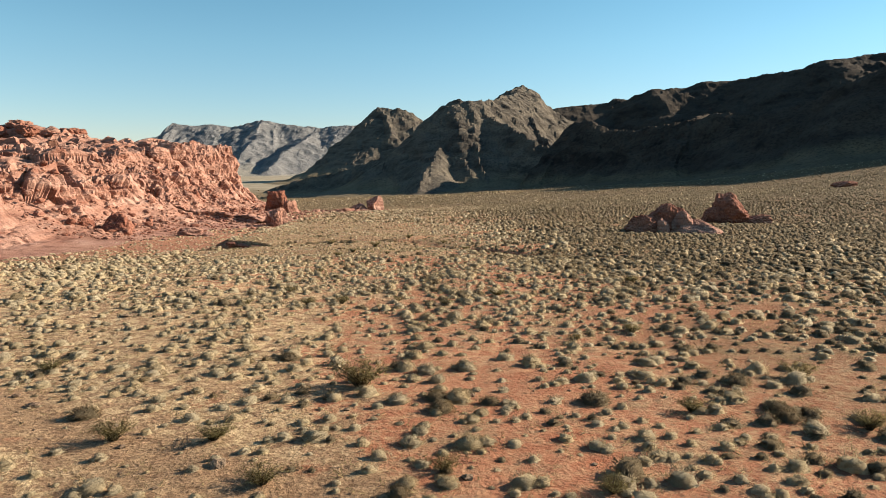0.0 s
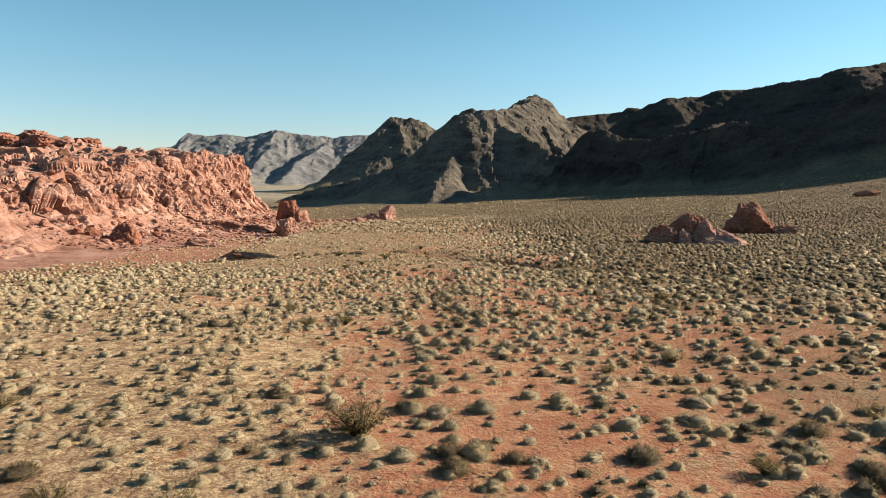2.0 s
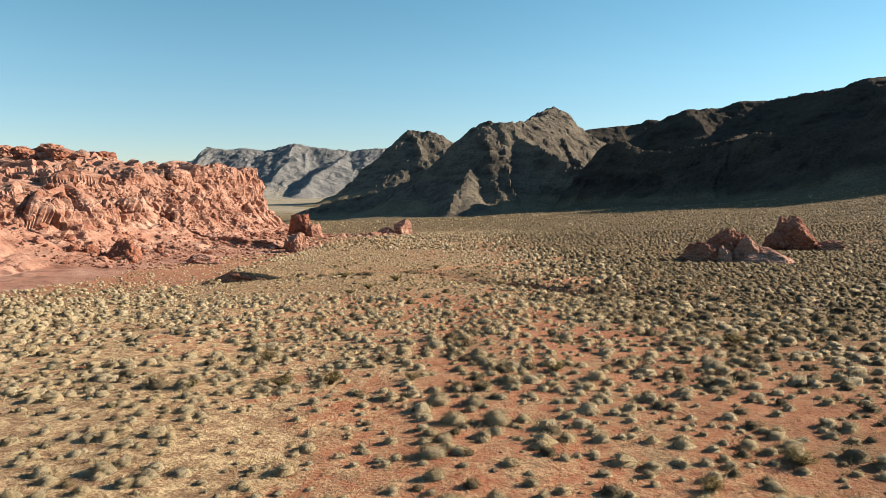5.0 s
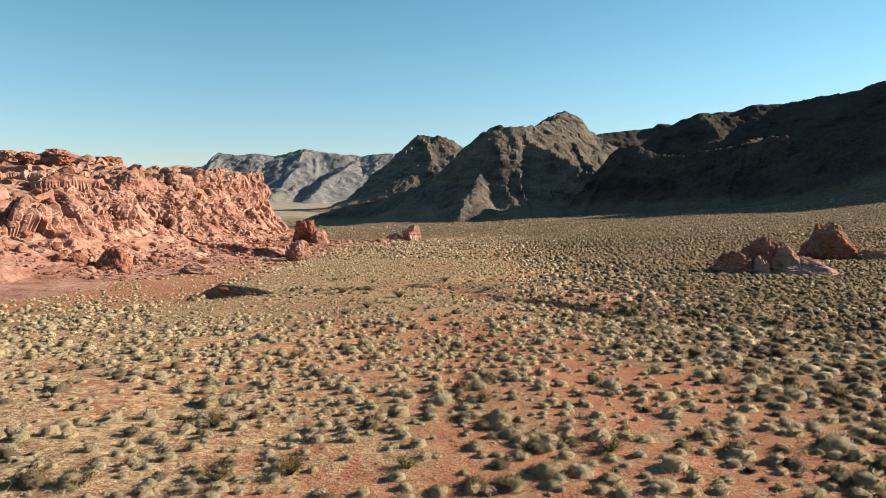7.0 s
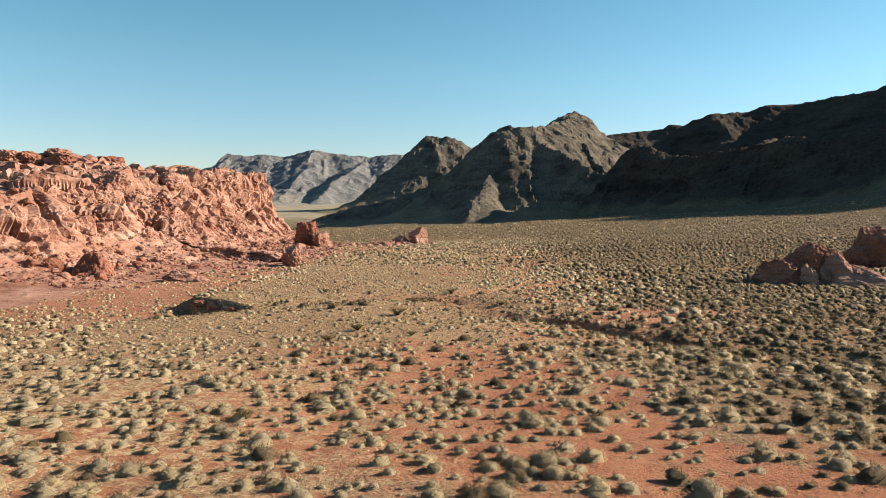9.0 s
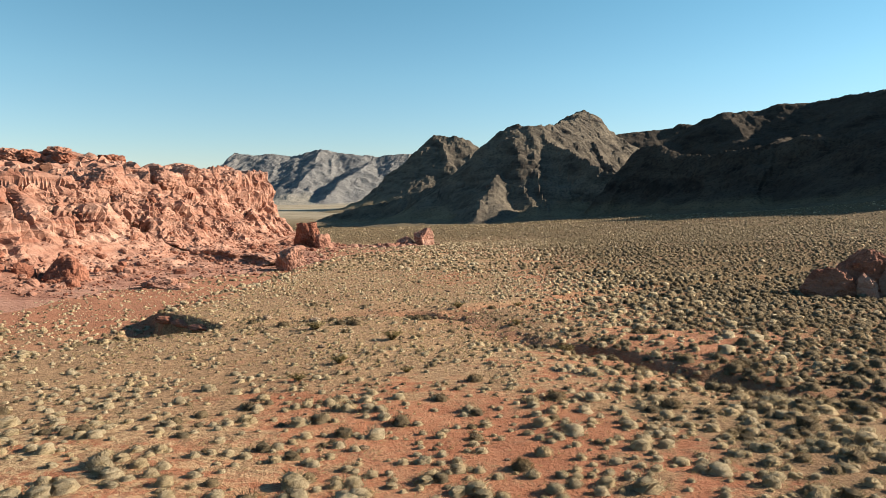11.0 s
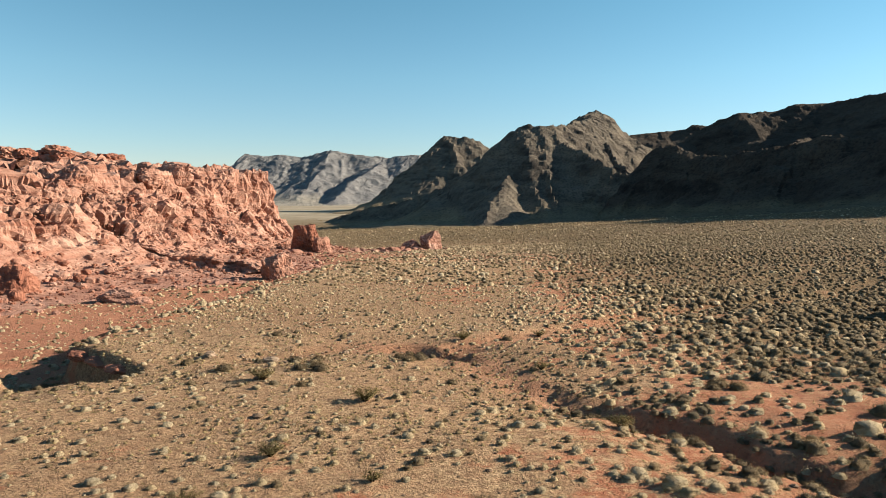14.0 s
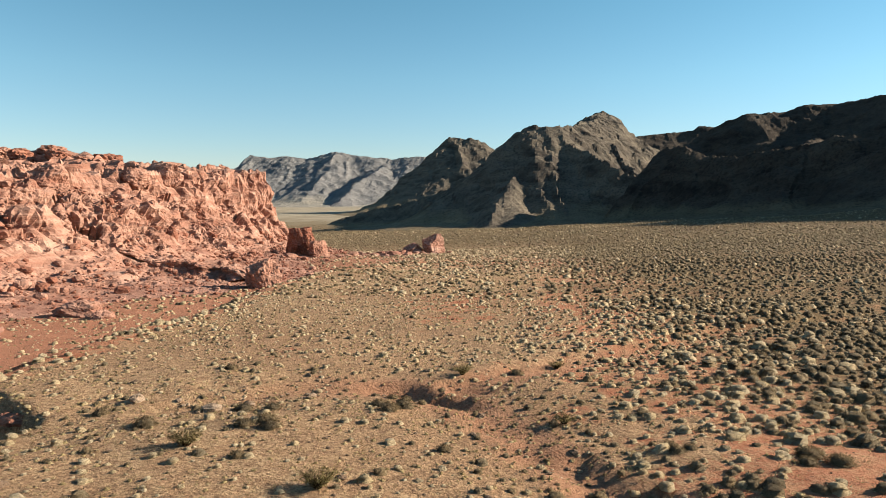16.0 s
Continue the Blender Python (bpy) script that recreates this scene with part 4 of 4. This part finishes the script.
CLOSE = [tuft_shape(480 + n, 140, 2, 6, 0.84, 0.0135, 0.16, 0.80, 0.115) for n in range(8)]
CLOSE_DARK = [tuft_shape(490 + n, 150, 2, 6, 0.88, 0.0125, 0.18, 0.78, 0.13) for n in range(6)]
MID = [tuft_shape(500 + n, 46, 2, 6, 0.84, 0.018, 0.14, 0.84, 0.12) for n in range(8)]
MID_DARK = [tuft_shape(520 + n, 46, 2, 6, 0.88, 0.018, 0.14, 0.84, 0.13) for n in range(6)]
LOW = [tuft_shape(600 + n, 8, 2, 5, 0.86, 0.03, 0.12, 0.90, 0.12) for n in range(8)]
LOW_DARK = [tuft_shape(620 + n, 8, 2, 5, 0.90, 0.03, 0.12, 0.90, 0.12) for n in range(6)]
SPECK = [tuft_shape(640 + n, 0, 1, 5, 0.9, 0.12, 0.2, 1.0, 0.3) for n in range(6)]
FAR = [tuft_shape(540 + n, 0, 2, 5, 0.9, 0.12, 0.2, 1.0, 0.3) for n in range(8)]
GRASS = [tuft_shape(560 + n, 10, 1, 3, 0.75, 0.02, 0.5, 0.2, 0.3) for n in range(6)]


def density(x, y):
    n = fbm(x / 7, y / 7, 90.5, 3)
    g, l, r, hl = zone(x, y)
    d = 0.80 + 0.45 * n
    d = d + 0.55 * step(2, 14, x) * step(30, 70, y) + 0.3 * step(20, 50, x)
    d = d * (1 - 0.18 * hl) * (1 - 0.5 * r) * (0.55 + 0.7 * step(-0.25, 0.25, fbm(x / 2.6, y / 2.6, 33.3, 2)))
    dd, p, s = along(GULLY, x, y)
    d = d * (0.35 + 0.65 * step(2, 7, np.hypot((x - 12) / 1.3, y - 82)))
    d = d + 1.0 * (1 - step(1.0, 4.5, dd)) * step(-8, 3, x)
    rz, rf = massif_z(x, y)
    return np.clip(d, 0.03, 1.2) * (rz < rf + 0.1)


def spread(x0, x1, y0, y1, pitch, keep, seed):
    """Jittered grid of places, thinned by the density."""
    rnd = np.random.RandomState(seed)
    x, y = np.meshgrid(np.arange(x0, x1, pitch), np.arange(y0, y1, pitch))
    x, y = (v.ravel() + rnd.uniform(-0.55, 0.55, v.size) * pitch for v in (x, y))
    ok = np.abs(x) < 0.74 * np.maximum(y, 0) + 9
    x, y = x[ok], y[ok]
    ok = rnd.uniform(0, 1, len(x)) < keep * density(x, y)
    return x[ok], y[ok]


def widths(rnd, n):
    return np.clip(rnd.lognormal(-0.65, 0.36, n), 0.2, 1.15)


rnd = np.random.RandomState(33)
x, y = spread(-110, 110, 4, 128, 0.61, 1.0, 34)
w = widths(rnd, len(x))
w = w * (1 - 0.38 * zone(x, y)[3]) * (1 - 0.4 * zone(x, y)[2]) * (0.86 + 0.14 * step(25, 45, y)) * (0.92 + 0.2 * step(2, 16, x))
h = w * rnd.uniform(0.78, 1.15, len(x))
a = rnd.uniform(0, 6.3, len(x))
dark = rnd.uniform(0, 1, len(x)) < 0.08 + 0.34 * step(2, 13, x) + 0.38 * step(8, 26, x) * step(30, 70, y) + 0.15 * step(55, 90, y) + 0.4 * (1 - step(1.5, 4, along(GULLY, x, y)[0]))
order = np.argsort(np.hypot((x - 0) * 1.5, np.maximum(y - 60, 0) + np.maximum(14 - y, 0)) + 0.3 * np.abs(y - 30) / 10)[:225]
own = np.zeros(len(x), bool)
own[order] = True
for i in np.where(own)[0]:
    if dark[i]:
        DARK_KIND.plant(x[i], y[i], w[i] * 1.1, h[i] * 1.1, a[i], i, "dark twiggy desert shrub on red sand", "dark shrubs on the desert floor")
    else:
        SAGE_KIND.plant(x[i], y[i], w[i], h[i], a[i], i, "rounded grey-green desert shrub on red sand", "grey shrubs on the desert floor")
reach = np.where(y < 75, np.maximum(15, np.abs(x) / 0.62), np.hypot(x, y - 60))
for low, high, light_protos, dark_protos in ((0, 20, CLOSE, CLOSE_DARK), (20, 38, MID, MID_DARK), (38, 999, LOW, LOW_DARK)):
    belt = ~own & (reach >= low) & (reach < high)
    for mask, protos, mat, name, label in ((belt & ~dark, light_protos, SAGE, "scrub", "grey-green desert scrub on the valley floor"), (belt & dark, dark_protos, DARK_SAGE, "dark_scrub", "dark twiggy scrub on the valley floor")):
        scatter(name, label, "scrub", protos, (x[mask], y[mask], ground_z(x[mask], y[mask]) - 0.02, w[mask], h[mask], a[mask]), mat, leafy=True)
for low, high, pitch, protos, seed in ((127.5, 190, 0.95, FAR, 35), (190, 300, 1.15, SPECK, 39)):
    x, y = spread(-225, 225, low, high, pitch, 1.15, seed)
    w = widths(rnd, len(x)) * (0.9 + 0.35 * step(125, 260, y))
    dark = rnd.uniform(0, 1, len(x)) < 0.6 + 0.36 * step(-10, 25, x)
    a = rnd.uniform(0, 6.3, len(x))
    for m, mat in ((~dark, SAGE), (dark, DARK_SAGE)):
        scatter("far_scrub", "desert scrub far across the valley floor", "scrub", protos, (x[m], y[m], ground_z(x[m], y[m]) - 0.02, w[m], w[m] * 0.9, a[m]), mat, leafy=True)
x, y = spread(-430, 430, 300, 640, 2.5, 1.0, 37)
w = widths(rnd, len(x)) * (1.7 + 1.0 * step(350, 640, y))
dark = rnd.uniform(0, 1, len(x)) < 0.93
for m, mat in ((~dark, SAGE), (dark, DARK_SAGE)):
    scatter("far_scrub", "low scrub clumps beyond the open floor", "scrub", SPECK, (x[m], y[m], ground_z(x[m], y[m]) - 0.02, w[m], w[m] * 0.8, w[m] * 40), mat, leafy=True)
x, y = spread(-620, 480, 640, 1150, 7.5, 0.9, 38)
ok = rnd.uniform(0, 1, len(x)) < 1.05 - (y - 640) / 560
x, y = x[ok], y[ok]
w = widths(rnd, len(x)) * 5
scatter("far_scrub", "scattered scrub on the distant valley floor", "scrub", SPECK, (x, y, ground_z(x, y) - 0.02, w, w * 0.5, rnd.uniform(0, 6.3, len(x))), DARK_SAGE, leafy=True)
x, y = np.meshgrid(np.arange(-75, 75, 0.8), np.arange(-30, 90, 0.8))
x, y = (v.ravel() + rnd.uniform(-0.45, 0.45, v.size) for v in (x, y))
ok = (np.abs(x) >= 0.74 * np.maximum(y, 0) + 9 - 12 * (y < 4)) & (rnd.uniform(0, 1, len(x)) < 0.9 * density(x, y))
x, y = x[ok], y[ok]
w = widths(rnd, len(x))
scatter("scrub", "grey-green desert scrub on the valley floor", "scrub", FAR, (x, y, ground_z(x, y) - 0.02, w, w * 0.9, rnd.uniform(0, 6.3, len(x))), SAGE, leafy=True)
x, y = spread(-60, 60, 5, 95, 0.62, 0.9, 36)
w = rnd.uniform(0.25, 0.65, len(x))
STRAW = leaf_material("dry_grass", (0.34, 0.26, 0.13), (0.54, 0.43, 0.24), (0.46, 0.36, 0.18))
scatter("dry_grass", "pale dry grass tufts between the shrubs", "grass", GRASS, (x, y, ground_z(x, y) + 0.03, w, w * 0.7, rnd.uniform(0, 6.3, len(x))), STRAW, leafy=True)
# small dry cushions on the gravel rise
MINI = [tuft_shape(660 + n, 5, 1, 4, 0.9, 0.05, 0.4, 0.7, 0.2) for n in range(6)]
x, y = spread(-45, 20, 72, 160, 0.55, 0.9, 41)
hl = zone(x, y)[3]
ok = rnd.uniform(0, 1, len(x)) < 0.15 + 0.85 * hl
x, y = x[ok], y[ok]
w = rnd.uniform(0.12, 0.36, len(x))
scatter("dry_grass", "small dry cushions of grass on the gravel rise", "grass", MINI, (x, y, ground_z(x, y), w, w * 0.9, rnd.uniform(0, 6.3, len(x))), STRAW, leafy=True)
